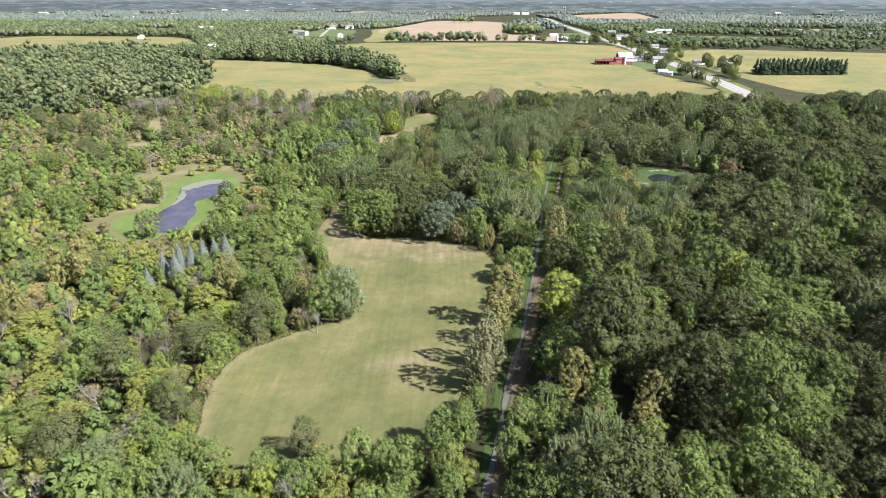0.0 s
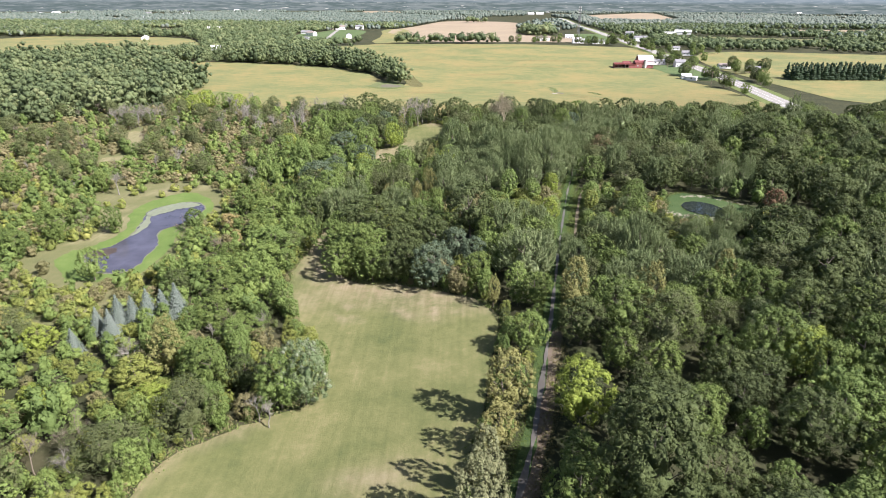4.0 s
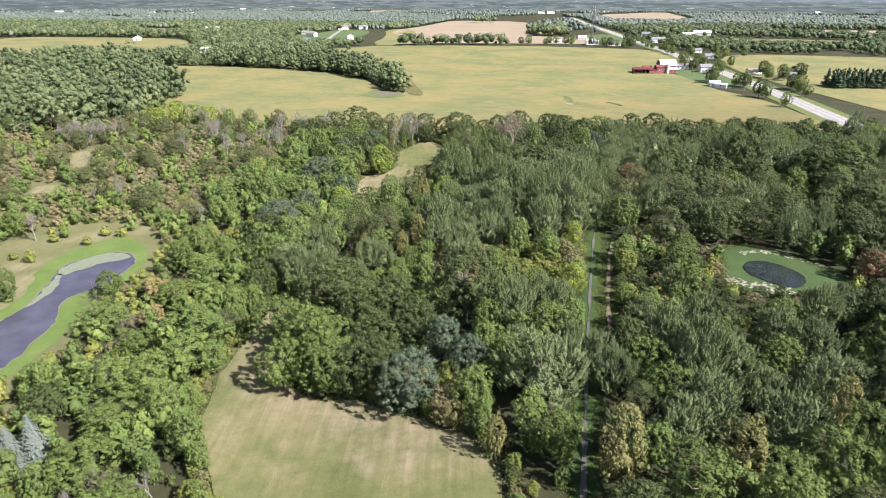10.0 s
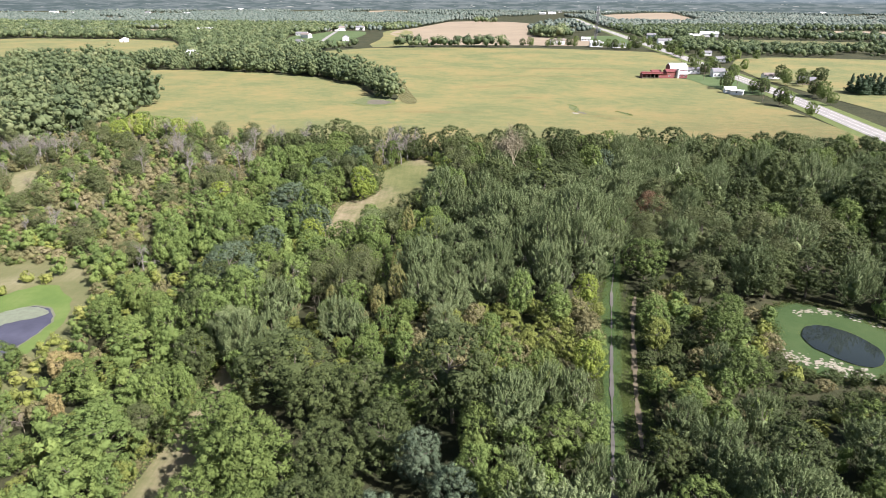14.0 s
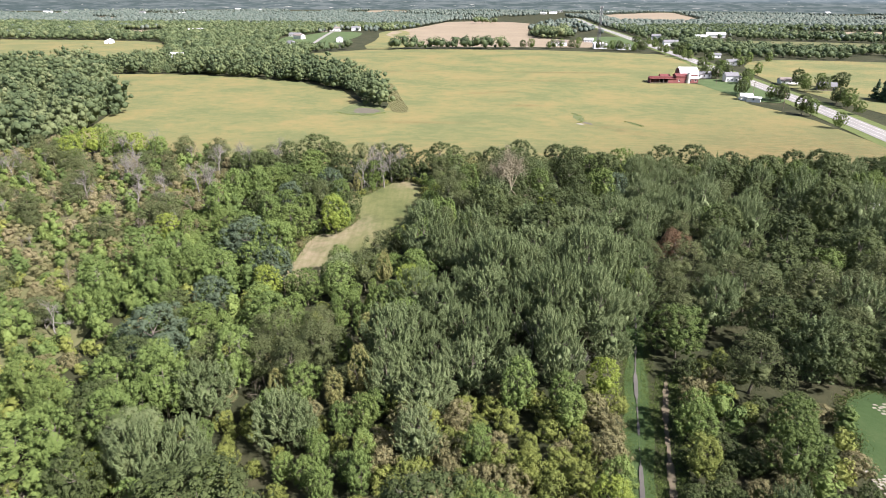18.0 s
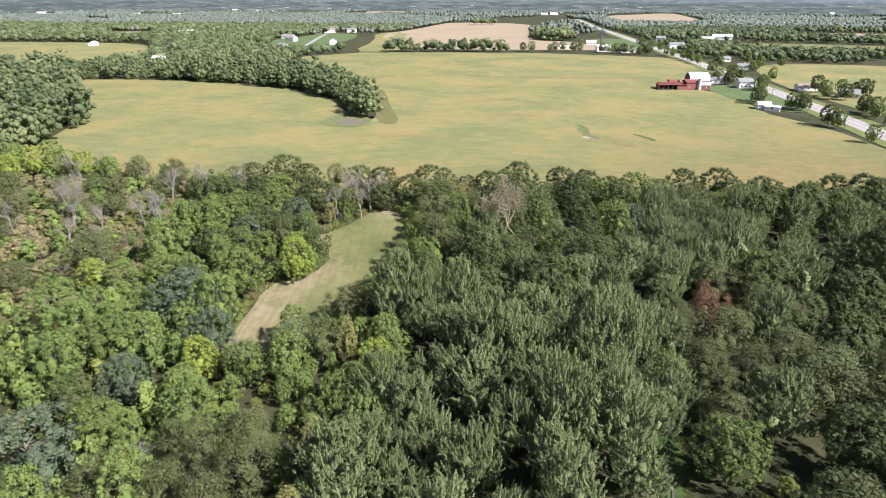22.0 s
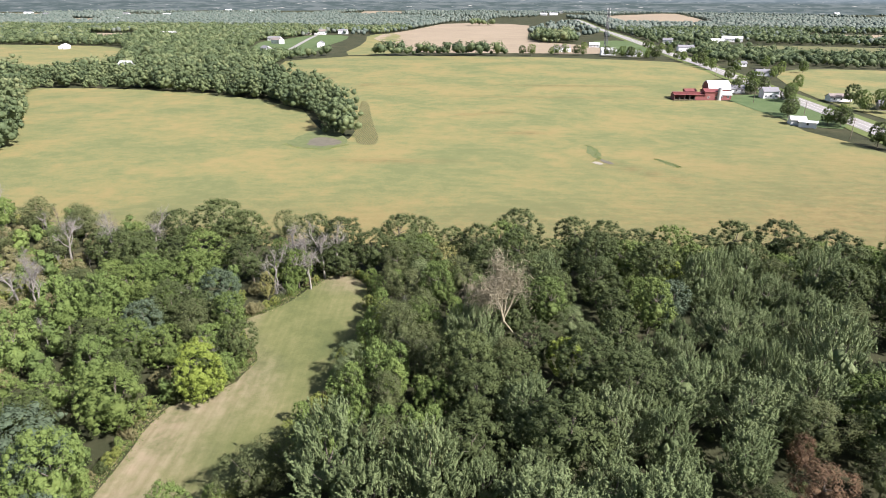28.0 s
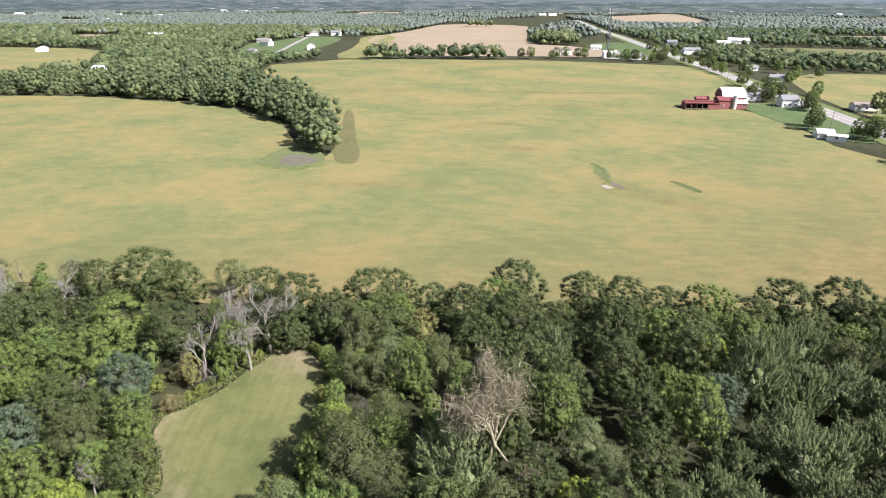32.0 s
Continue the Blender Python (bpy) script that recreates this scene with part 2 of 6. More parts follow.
def ground_z(x, y):
    """A low wet hollow to the west, the crop field a little higher, the land rising to the skyline."""
    x, y = np.asarray(x, float), np.asarray(y, float)
    hollow = -6.0 * (1 - step(-40, 45, x)) * (1 - step(270, 400, y))
    rise = 4.0 * step(520, 900, y)
    dist = np.hypot(x, y)
    far = 0.0 * dist
    roll_ = 1.2 * np.sin(x * 0.011 + 0.6) * np.sin(y * 0.009) * step(420, 620, y)
    return hollow + rise + far + roll_


def gz(x, y):
    return float(ground_z(x, y))


def mesh_of(name, verts, tris, mats, index=None, smooth=False):
    me = bpy.data.meshes.new(name)
    verts = np.ascontiguousarray(verts, np.float32)
    tris = np.ascontiguousarray(tris, np.int32)
    me.vertices.add(len(verts))
    me.vertices.foreach_set("co", verts.ravel())
    me.loops.add(tris.size)
    me.loops.foreach_set("vertex_index", tris.ravel())
    me.polygons.add(len(tris))
    me.polygons.foreach_set("loop_start", np.arange(0, tris.size, tris.shape[1], dtype=np.int32))
    for m in mats:
        me.materials.append(m)
    if index is not None:
        me.polygons.foreach_set("material_index", np.ascontiguousarray(index, np.int32))
    if smooth:
        me.polygons.foreach_set("use_smooth", np.ones(len(tris), bool))
    me.update(calc_edges=True)
    return me


def part(name, bm, mat, parent=None, label=""):
    me = bpy.data.meshes.new(name)
    bm.to_mesh(me)
    bm.free()
    me.materials.append(mat)
    ob = new(name, me)
    if parent is not None:
        ob.parent = parent
    if label:
        ob["label"] = label
    return ob


def rounded(pts, rounds=2, wob=0.0, seed=1):
    """A closed outline with its corners cut round, a little uneven."""
    r = np.random.RandomState(seed)
    p = np.array(pts, float)
    for _ in range(rounds):
        q = np.roll(p, -1, 0)
        p = np.stack([0.75 * p + 0.25 * q, 0.25 * p + 0.75 * q], 1).reshape(-1, 2)
    return p + r.normal(0, wob, p.shape) if wob else p


def inside(pts, x, y):
    p = np.asarray(pts, float)
    x, y = np.asarray(x, float), np.asarray(y, float)
    res = np.zeros(x.shape, bool)
    for (x0, y0), (x1, y1) in zip(p, np.roll(p, -1, 0)):
        hit = ((y0 > y) != (y1 > y)) & (x < (x1 - x0) * (y - y0) / (y1 - y0 + 1e-12) + x0)
        res ^= hit
    return res


def sheet(name, pts, lift, mat, cell=8.0, dry=None, label="", category="ground", kind="structure"):
    """A flat piece of land laid on the terrain, cut into cells so that it follows the slope."""
    bm = bmesh.new()
    bm.faces.new([bm.verts.new((x, y, 0)) for x, y in pts])
    p = np.asarray(pts)
    for axis in (0, 1):
        lo, hi = p[:, axis].min(), p[:, axis].max()
        for v in np.arange(lo + cell, hi, cell):
            co, no = [0, 0, 0], [0, 0, 0]
            co[axis], no[axis] = v, 1
            bmesh.ops.bisect_plane(bm, geom=bm.verts[:] + bm.edges[:] + bm.faces[:], plane_co=co, plane_no=no)
    bmesh.ops.triangulate(bm, faces=bm.faces[:])
    bm.normal_update()
    if bm.faces and sum(f.normal.z for f in bm.faces) < 0:
        bmesh.ops.reverse_faces(bm, faces=bm.faces[:])
    xs, ys = np.array([v.co.x for v in bm.verts]), np.array([v.co.y for v in bm.verts])
    zs = ground_z(xs, ys) + lift
    for v, z in zip(bm.verts, zs):
        v.co.z = z
    ob = part(name, bm, mat)
    if dry is not None:
        at = ob.data.attributes.new("dry", "FLOAT", "POINT")
        at.data.foreach_set("value", np.ascontiguousarray(dry(xs, ys), np.float32))
    return tagged(ob, label, category, kind=kind)


def ribbon(name, line, width, lift, mat, label, category, step_len=6.0, crown=0.0):
    """A strip of land or paving along a line, following the terrain."""
    p = np.array(line, float)
    seg = np.r_[0, np.cumsum(np.hypot(*np.diff(p, axis=0).T))]
    s = np.arange(0, seg[-1], step_len)
    x, y = np.interp(s, seg, p[:, 0]), np.interp(s, seg, p[:, 1])
    for _ in range(4):
        x[1:-1], y[1:-1] = (x[:-2] + 2 * x[1:-1] + x[2:]) / 4, (y[:-2] + 2 * y[1:-1] + y[2:]) / 4
    dx, dy = np.gradient(x), np.gradient(y)
    k = np.hypot(dx, dy)
    nx, ny = dy / k, -dx / k
    w = np.asarray(width(s) if callable(width) else np.full(len(s), width)) / 2
    offs = (-1, -0.5, 0, 0.5, 1)
    verts = []
    for o in offs:
        vx, vy = x + nx * w * o, y + ny * w * o
        verts.append(np.stack([vx, vy, ground_z(vx, vy) + lift + crown * (1 - abs(o))], 1))
    v = np.concatenate(verts)
    n = len(s)
    tris = []
    for c in range(len(offs) - 1):
        a = np.arange(n - 1) + c * n
        tris += [np.stack([a, a + n, a + 1], 1), np.stack([a + 1, a + n, a + n + 1], 1)]
    ob = new(name, mesh_of(name, v, np.concatenate(tris), [mat]))
    return tagged(ob, label, category, kind="structure")


def grow(pts, d):
    """An outline pushed outwards from its middle by about d metres."""
    p = np.asarray(pts, float)
    c = p.mean(0)
    v = p - c
    return c + v * (1 + d / np.maximum(np.hypot(*v.T), 1))[:, None]


# outlines of the open places
MEADOW_A = rounded([(-34, 72), (-41, 78), (-44, 87), (-46, 101), (-43.5, 110), (-36, 116), (-29, 120.5), (-22, 123), (-21, 132), (-28, 148),
                    (-38, 163), (-41, 178), (-40.5, 190), (-39.5, 206), (-40, 222), (-35, 222), (-33, 203), (-29, 186), (-25.5, 177), (-19, 173),
                    (-12, 173.5), (-5, 169), (3, 165.5), (10, 160), (15, 152), (12, 138), (10, 122), (6, 104), (3.5, 90), (1, 80), (-8, 74), (-20, 71)], 2, 0.25, 3)
MEADOW_B = rounded([(-36, 284), (-35.5, 300), (-34.8, 312), (-33, 322), (-27, 321), (-23, 328), (-20.5, 334), (-26, 342), (-30, 349), (-23, 353),
                    (-17, 364), (-12, 371), (-4, 366), (-1.5, 352), (-2, 338), (-6, 322), (-9, 310), (-14.5, 300), (-22, 295), (-28, 284)], 2, 0.25, 4)
POND_A = rounded([(-88, 238), (-86, 232), (-86.5, 225), (-88, 218.5), (-91.5, 215), (-93, 211), (-89.5, 204), (-87, 199), (-87.5, 192), (-85.5, 184), (-89, 180),
                  (-97, 180), (-101, 186), (-105.5, 191.5), (-105, 195), (-102, 197.3), (-100.5, 200.5), (-100, 205), (-100.2, 211.5), (-102, 220), (-105.2, 228), (-104.8, 233.5),
                  (-101, 238.5), (-96.5, 242), (-92, 241.5)], 2, 0.22, 5)
MARSH_A = rounded([(-113, 190), (-110.5, 196), (-106, 202.3), (-104, 208.5), (-105.8, 218), (-110.5, 228), (-112, 235), (-110, 242), (-106.7, 249), (-101, 255),
                   (-91, 249), (-84.5, 240), (-82.5, 226), (-83.5, 217), (-86, 212), (-83, 198), (-82, 190), (-83, 178), (-92, 174), (-102, 176), (-110, 184)], 2, 0.4, 6)
SEDGE_A = rounded([(-122, 188), (-115.5, 203), (-111.6, 208), (-112.6, 216), (-125, 232), (-136, 246), (-132, 259), (-119, 266), (-100, 268), (-86, 255), (-79, 232),
                   (-80, 220), (-82.5, 211), (-79, 197), (-78, 182), (-88, 168), (-104, 168), (-114, 178)], 2, 0.5, 7)
POND_B = rounded([(80.3, 226.5), (83, 230.3), (87, 231.2), (90.5, 229), (93, 225.5), (94, 220), (90, 215.3), (86.5, 215), (83.2, 218), (80.3, 222)], 2, 0.1, 11)
BANK_B = rounded([(79, 238), (85, 241), (92, 240), (97.5, 236), (99, 230), (104, 225), (106, 221), (99, 213), (90, 211.5), (83, 211), (76, 211.5), (73.5, 217), (75.5, 226)], 2, 0.3, 8)
CROP_A = [(-176, 422), (-110, 400), (-50, 388), (0, 384), (100, 384), (190, 384), (208, 384), (211, 450), (212, 500), (207, 531), (199, 556),
          (204, 607), (199, 640), (190, 650), (158, 648), (157, 664), (200, 672), (226, 700), (234, 790), (240, 858), (228, 876), (100, 905), (-76, 921), (-112, 918),
          (-168, 868), (-146, 727), (-92, 668), (-60, 630), (-38, 540), (-38, 524), (-44, 519), (-62, 555), (-80, 598), (-122, 635), (-171, 658),
          (-250, 673), (-304, 670), (-203, 519)]
TRAIL = [(-2, 30), (9, 77), (13.5, 97.5), (17.2, 110), (25, 146), (32.5, 184), (38.3, 212), (45.5, 245), (50, 262), (54, 285)]
LANE = [(38.5, 191), (41.3, 206), (44.2, 219), (47.2, 232), (51.5, 246)]
HIGHWAY = [(205, -60), (212, 150), (217, 300), (220, 381), (221, 425), (227, 470), (236, 545), (240, 600), (243, 690), (247, 787), (254, 928),
           (266, 1166), (288, 1500), (330, 2100)]


def dist_to(line, x, y):
    p = np.asarray(line, float)
    best = np.full(np.shape(x), 1e9)
    for (x0, y0), (x1, y1) in zip(p[:-1], p[1:]):
        dx, dy = x1 - x0, y1 - y0
        u = np.clip(((x - x0) * dx + (y - y0) * dy) / (dx * dx + dy * dy), 0, 1)
        best = np.minimum(best, np.hypot(x - x0 - u * dx, y - y0 - u * dy))
    return best


# the ground: one sheet with finer cells near the walk, out to the skyline
def ground_sheet():
    def axis(lo, hi, fine_lo, fine_hi, fine, coarse):
        return np.r_[np.arange(lo, fine_lo, coarse), np.arange(fine_lo, fine_hi, fine), np.arange(fine_hi, hi + 1, coarse)]
    xs = axis(-4960, 4960, -400, 400, 10, 80)
    ys = axis(-960, 4960, -40, 1000, 10, 80)
    gx, gy = np.meshgrid(xs, ys)
    v = np.stack([gx.ravel(), gy.ravel(), ground_z(gx, gy).ravel()], 1)
    n = len(xs)
    i = (np.arange(len(ys) - 1)[:, None] * n + np.arange(n - 1)).ravel()
    quads = np.stack([i, i + 1, i + n + 1, i + n], 1)
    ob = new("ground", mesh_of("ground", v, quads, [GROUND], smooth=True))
    tagged(ob, "woodland floor with grass, brush and leaf litter, darkened as tree shade", "ground", kind="structure")


ground_sheet()


def bump_at(x, y, cx, cy, rx, ry, turn=0):
    c, s = math.cos(radians(turn)), math.sin(radians(turn))
    u, v = (x - cx) * c + (y - cy) * s, -(x - cx) * s + (y - cy) * c
    return np.exp(-((u / rx) ** 2 + (v / ry) ** 2))


def dry_meadow(x, y):
    back = np.clip(1.3 - np.abs(y - (172 - 0.25 * (x + 12))) / 12, 0, 1) * (x > -30)
    lane = np.clip(1.2 - dist_to([(-37, 225), (-37, 200), (-34, 184), (-24, 172)], x, y) / 7, 0, 1)
    rings = sum(np.exp(-((np.hypot(x - cx, y - cy) - r) / 0.7) ** 2) for cx, cy, r in ((-21, 158, 3.2), (-9, 156, 2.6), (-5, 157, 4.0), (2, 156, 3.0)))
    spots = bump_at(x, y, -1, 154, 3.5, 2) + 0.8 * bump_at(x, y, -8, 104, 7, 2.5, 10) + 0.7 * bump_at(x, y, -33, 166, 5, 8)
    edge = 0.6 * np.clip(1.2 - dist_to([(-40, 70), (-45, 90), (-46, 102), (-43, 111), (-30, 120)], x, y) / 2.5, 0, 1)
    return np.clip(np.maximum.reduce([back, lane, 0.75 * rings, spots, edge]), 0, 1)


def dry_strip(x, y):
    side = np.clip(1.25 - dist_to([(-36, 282), (-35, 300), (-33, 318), (-27, 326)], x, y) / 12, 0, 1)
    low = 0.8 * np.clip(1.2 - dist_to([(-34, 286), (-24, 290)], x, y) / 13, 0, 1)
    tip = np.clip(1.3 - np.hypot(x + 9, y - 369) / 8, 0, 1)
    left = np.clip(1.0 - dist_to([(-22, 330), (-29, 346), (-28, 352)], x, y) / 3.5, 0, 1)
    return np.maximum.reduce([side, low, tip, left])


def dry_crop(x, y):
    g = bump_at(x, y, 34, 599, 17, 2.2, 18) + bump_at(x, y, 44, 547, 12, 2.2, -8) + bump_at(x, y, -98, 729, 3, 16, -25) + bump_at(x, y, -58, 703, 5, 5) + bump_at(x, y, -32, 709, 11, 3)
    g = g + 0.7 * bump_at(x, y, 90, 705, 60, 2.5, 2) + 0.5 * bump_at(x, y, 10, 480, 50, 2, -3) + 0.6 * bump_at(x, y, 30, 655, 90, 2, 1) + 0.5 * bump_at(x, y, 92, 470, 3, 20, 40)
    ripe = 0.75 * bump_at(x, y, 185, 420, 95, 75) + 0.55 * bump_at(x, y, 20, 396, 170, 34)
    return np.clip(2.2 * g + ripe, 0, 1)


sheet("meadow", MEADOW_A, 0.16, MEADOW, 3.0, dry_meadow, "mown green meadow with dry tan patches and wheel rings", "meadow")
sheet("meadow", MEADOW_B, 0.16, MEADOW, 3.0, dry_strip, "narrow mown hay strip with a bare tan edge", "meadow")
sheet("crop_field", CROP_A, 0.20, CROP, 7.0, dry_crop, "broad field of ripening yellow-green soybeans", "field")
WEEDS = turf("dark weeds", [(0.085, 0.105, 0.046), (0.115, 0.132, 0.055), (0.15, 0.16, 0.068)], [(0.2, 0.18, 0.1), (0.3, 0.25, 0.15)], 0.3, streaks=0.1)
SOIL = plain("grey-brown bare soil", (0.115, 0.102, 0.070), 0.95, scale=0.3, vary=0.3, bump=0.3)
for outline, mat, label in (([(76.3, 518), (80.6, 517), (80.2, 502), (78.6, 490), (75.4, 494)], WEEDS, "weedy green washout in the crop"),
                            ([(73.2, 484), (76.5, 480.5), (78.2, 482.5), (75, 487)], GRAVEL, "pale bare sand in the crop washout"),
                            ([(78, 491), (83.5, 485), (81.5, 480), (77.2, 486)], SOIL, "bare earth beside the crop washout"),
                            ([(102.3, 492), (105, 493), (109.2, 480), (106, 477)], WEEDS, "weedy green washout in the crop"),
                            ([(-66, 512), (-62, 534), (-52, 552), (-40, 524), (-36, 512), (-44, 502), (-57, 503)], WEEDS, "green grass margin round the tip of the wood"),
                            ([(-57, 511), (-55, 526), (-47, 524), (-39, 516), (-43, 508), (-51, 506)], SOIL, "bare grey soil at the tip of the wood")):
    sheet("crop_gap", rounded(outline, 2, 0.45 if mat is not WEEDS or outline[0][0] > 0 else 0.9, 9), 0.26 if mat is WEEDS else 0.30, mat, 4.0, None, label, "bare patch")
SCRUB_GAPS = [rounded(o, 2, 0.4, 10) for o in ([(-170.8, 337), (-173, 346), (-166, 349), (-157.7, 337), (-153, 325), (-147, 315), (-154, 311.5), (-160, 325)],
                                               [(-163, 302), (-157, 305.5), (-149, 304.7), (-145.6, 296), (-148, 290), (-152, 286.4)])]
SCRUB_FLOOR = rounded([(-70, 262), (-84, 290), (-78, 318), (-70, 345), (-78, 372), (-104, 384), (-150, 392), (-196, 386), (-214, 350), (-208, 300), (-176, 262), (-150, 226), (-136, 190),
                       (-120, 150), (-92, 146), (-78, 170), (-76, 210), (-76, 240)], 2, 0.4, 9)
sheet("scrub_floor", SCRUB_FLOOR, 0.06, SEDGE, 8.0, None, "dry sedge and grass between the scrub", "wetland")
for outline in SCRUB_GAPS:
    sheet("sedge_bed", outline, 0.12, SEDGE, 8.0, lambda x, y: np.full(np.shape(x), 0.8), "pale dry grass opening in the scrub", "wetland")
sheet("sedge_bed", SEDGE_A, 0.10, SEDGE, 8.0, lambda x, y: np.clip(1.1 - np.minimum(dist_to([(-130, 242), (-116, 252.5), (-104, 260), (-96, 262)], x, y), dist_to([(-116, 202), (-109, 210), (-110, 222), (-118, 232)], x, y)) / 3.2, 0, 1),
      "brown sedge and dry grass round the marsh", "wetland")
sheet("marsh", MARSH_A, 0.18, MARSH, 6.0, None, "bright green marsh grass ring around the pond", "wetland")
sheet("pond_margin", grow(POND_A, 0.7), 0.24, SHORE, 8.0, None, "muddy grey-green margin along the pond edge", "pond")
for outline in ([(-103.5, 225.5), (-100.6, 226.3), (-98.5, 230), (-95, 234.5), (-88.6, 237.6), (-91.6, 241), (-96.5, 241.6), (-101, 238.2), (-104.4, 233.2), (-104.8, 228)],
                [(-99.8, 206), (-98.4, 210.5), (-98.3, 215), (-99, 219.5), (-101, 225), (-104, 227.5), (-101.7, 220), (-100, 212)]):
    sheet("duckweed", rounded(outline, 2, 0.22, 12), 0.36, ALGAE, 4.0, None, "pale floating duckweed along the pond edge", "duckweed")
sheet("mud_bank", rounded([(-106, 191.5), (-105.5, 195.5), (-100.3, 198), (-97.2, 195.5), (-98.2, 191), (-102, 189)], 2, 0.3, 13), 0.36, MUD, 4.0, None, "dark brown mud at the pond's end", "mud")
sheet("pond", POND_A, 0.30, POND, 12.0, None, "still violet-grey pond water, the sky's reflection painted in", "pond")
sheet("pond_bank", BANK_B, 0.14, BANKGRASS, 6.0, None, "short green grass bank round a small pond", "lawn")
sheet("pond", POND_B, 0.30, DARKPOND, 12.0, None, "small dark oval pond reflecting trees", "pond")
ribbon("ditch_bank", TRAIL, lambda s: 3.9 + 0.7 * np.sin(s * 0.13) + 0.5 * np.sin(s * 0.41), 0.08, BANKGRASS, "rough grassy bank along the drainage ditch", "grass", 5)
ribbon("ditch_side", [(x + 1.6, y) for x, y in TRAIL[:5]], lambda s: 2.0 + 0.6 * np.sin(s * 0.3) + 0.4 * np.sin(s * 0.83), 0.13, DARKSOIL, "bare soil on the ditch side, darkened to stand for shade", "bank", 3)
ribbon("ditch", TRAIL, lambda s: 0.66 + 0.25 * np.sin(s * 0.21) + 0.2 * np.sin(s * 0.53) + 0.12 * np.sin(s * 1.3) + 0.1 * np.sin(s * 3.1) - 0.35 * step(150, 215, s) + 0.3 * (1 - step(70, 120, s)), 0.20, DITCH, "narrow straight ditch of grey water", "ditch", 0.8)
ribbon("farm_lane", LANE, lambda s: 0.85 + 0.25 * np.sin(s * 0.3) + 0.2 * np.sin(s * 0.9) + 0.18 * np.sin(s * 2.3) + 0.15 * np.sin(s * 4.1) - 0.55 * step(46, 56, s) - 0.6 * (1 - step(0, 9, s)), 0.17, DIRT, "worn sandy farm lane beside the ditch", "lane", 0.7)
ribbon("verge", HIGHWAY, 26.0, 0.24, SHADYGRASS, "mown grass verge of the highway", "verge", 12)
ribbon("road", HIGHWAY, 13.5, 0.34, ROAD, "pale worn two-lane highway with paved shoulders", "road", 12, 0.12)
for off in (-4.3, 4.3):
    ribbon("road_line", [(x + off, y) for x, y in HIGHWAY], 0.25, 0.44, LINE, "worn white edge line on the highway", "road marking", 12)
ribbon("road_line", HIGHWAY, 0.3, 0.50, LINE, "worn centre line on the highway", "road marking", 12)
FAR_FIELDS = {
    "tan_a": [(-140, 1235), (-85, 1500), (-29, 1834), (166, 1765), (130, 1400), (120, 1300), (110, 1200), (190, 1085), (190, 960), (100, 953), (-60, 962), (-78, 1060)],
    "tan_b": [(-390, 2600), (-430, 3000), (-230, 3000), (-230, 2600)],
    "tan_c": [(445, 2337), (581, 2610), (860, 2900), (787, 2512), (633, 1826), (553, 1756), (389, 1794)],
    "tan_d": [(622, 1400), (900, 1390), (850, 1230), (656, 1240), (560, 1232)],
    "tan_e": [(368, 1093), (463, 1112), (620, 1065), (520, 985), (437, 950), (400, 1005)],
    "pale_a": [(-700, 1040), (-560, 1035), (-423, 1020), (-354, 899), (-312, 805), (-330, 725), (-430, 675), (-560, 630), (-760, 700)],
}
FAR_FIELDS.update({
    "green_a": [(270, 430), (262, 560), (258, 680), (290, 795), (340, 838), (430, 820), (640, 740), (620, 430), (420, 380)],
    "lawn_a": [(-246, 975), (-279, 1135), (-252, 1170), (-238, 1275), (-174, 1262), (-160, 1148), (-166, 1065), (-160, 918), (-210, 912)],
    "tan_f": [(-640, 1300), (-566, 1325), (-485, 1172), (-499, 1110), (-570, 1185)],
    "tan_g": [(-1130, 2040), (-995, 1975), (-870, 1740), (-945, 1735)],
    "tan_h": [(-1600, 2440), (-1480, 2445), (-1250, 2050), (-1325, 2045)],
    "green_b": [(192, 1185), (262, 1200), (252, 1060), (225, 950), (192, 955)],
    "green_c": [(-126, 932), (-122, 1100), (-150, 1290), (-101, 1360), (-70, 1060), (-64, 965), (-80, 928)],
    "tan_i": [(1100, 2150), (1500, 2200), (1550, 2400), (1100, 2350)],
    "tan_k": [(-1364, 2027), (-1557, 2308), (-1380, 2342), (-1205, 2054)],
    "tan_l": [(-903, 1700), (-1003, 1887), (-953, 1895), (-856, 1707)],
    "tan_m": [(-1014, 2087), (-1158, 2384), (-1000, 2415), (-872, 2111)],
    "tan_n": [(1056, 1870), (1198, 2090), (1250, 2098), (1105, 1877)],
    "tan_j": [(-760, 1560), (-560, 1600), (-540, 1680), (-760, 1660)],
})
for key, mat, label in (("tan_a", TAN, "tan harvested field far beyond the crop"), ("tan_b", TAN, "distant tan stubble field"), ("tan_c", TAN, "distant tan stubble field"),
                        ("tan_d", TAN, "distant tan stubble field"), ("tan_e", SEDGE, "brown rough grassland with scattered trees"),
                        ("pale_a", CROP, "pale yellow-green field among woods"), ("green_a", CROP, "yellow-green field beyond the highway"),
                        ("lawn_a", LAWN, "green lawns round a cluster of houses"), ("tan_f", TAN, "distant tan stubble field"),
                        ("tan_g", TAN, "distant tan stubble field"), ("tan_h", TAN, "distant tan stubble field"), ("green_b", LAWN, "green lawn round the foot of the mast"),
                        ("green_c", CROP, "rough yellow-green pasture beside the houses"), ("tan_i", TAN, "distant tan stubble field"), ("tan_j", TAN, "distant tan stubble field"), ("tan_k", TAN, "distant tan stubble field"), ("tan_l", TAN, "distant tan stubble field"),
                        ("tan_m", TAN, "distant tan stubble field"), ("tan_n", TAN, "distant tan stubble field")):
    sheet("field", rounded(FAR_FIELDS[key], 1), 0.25, mat, 40.0, None, label, "field")
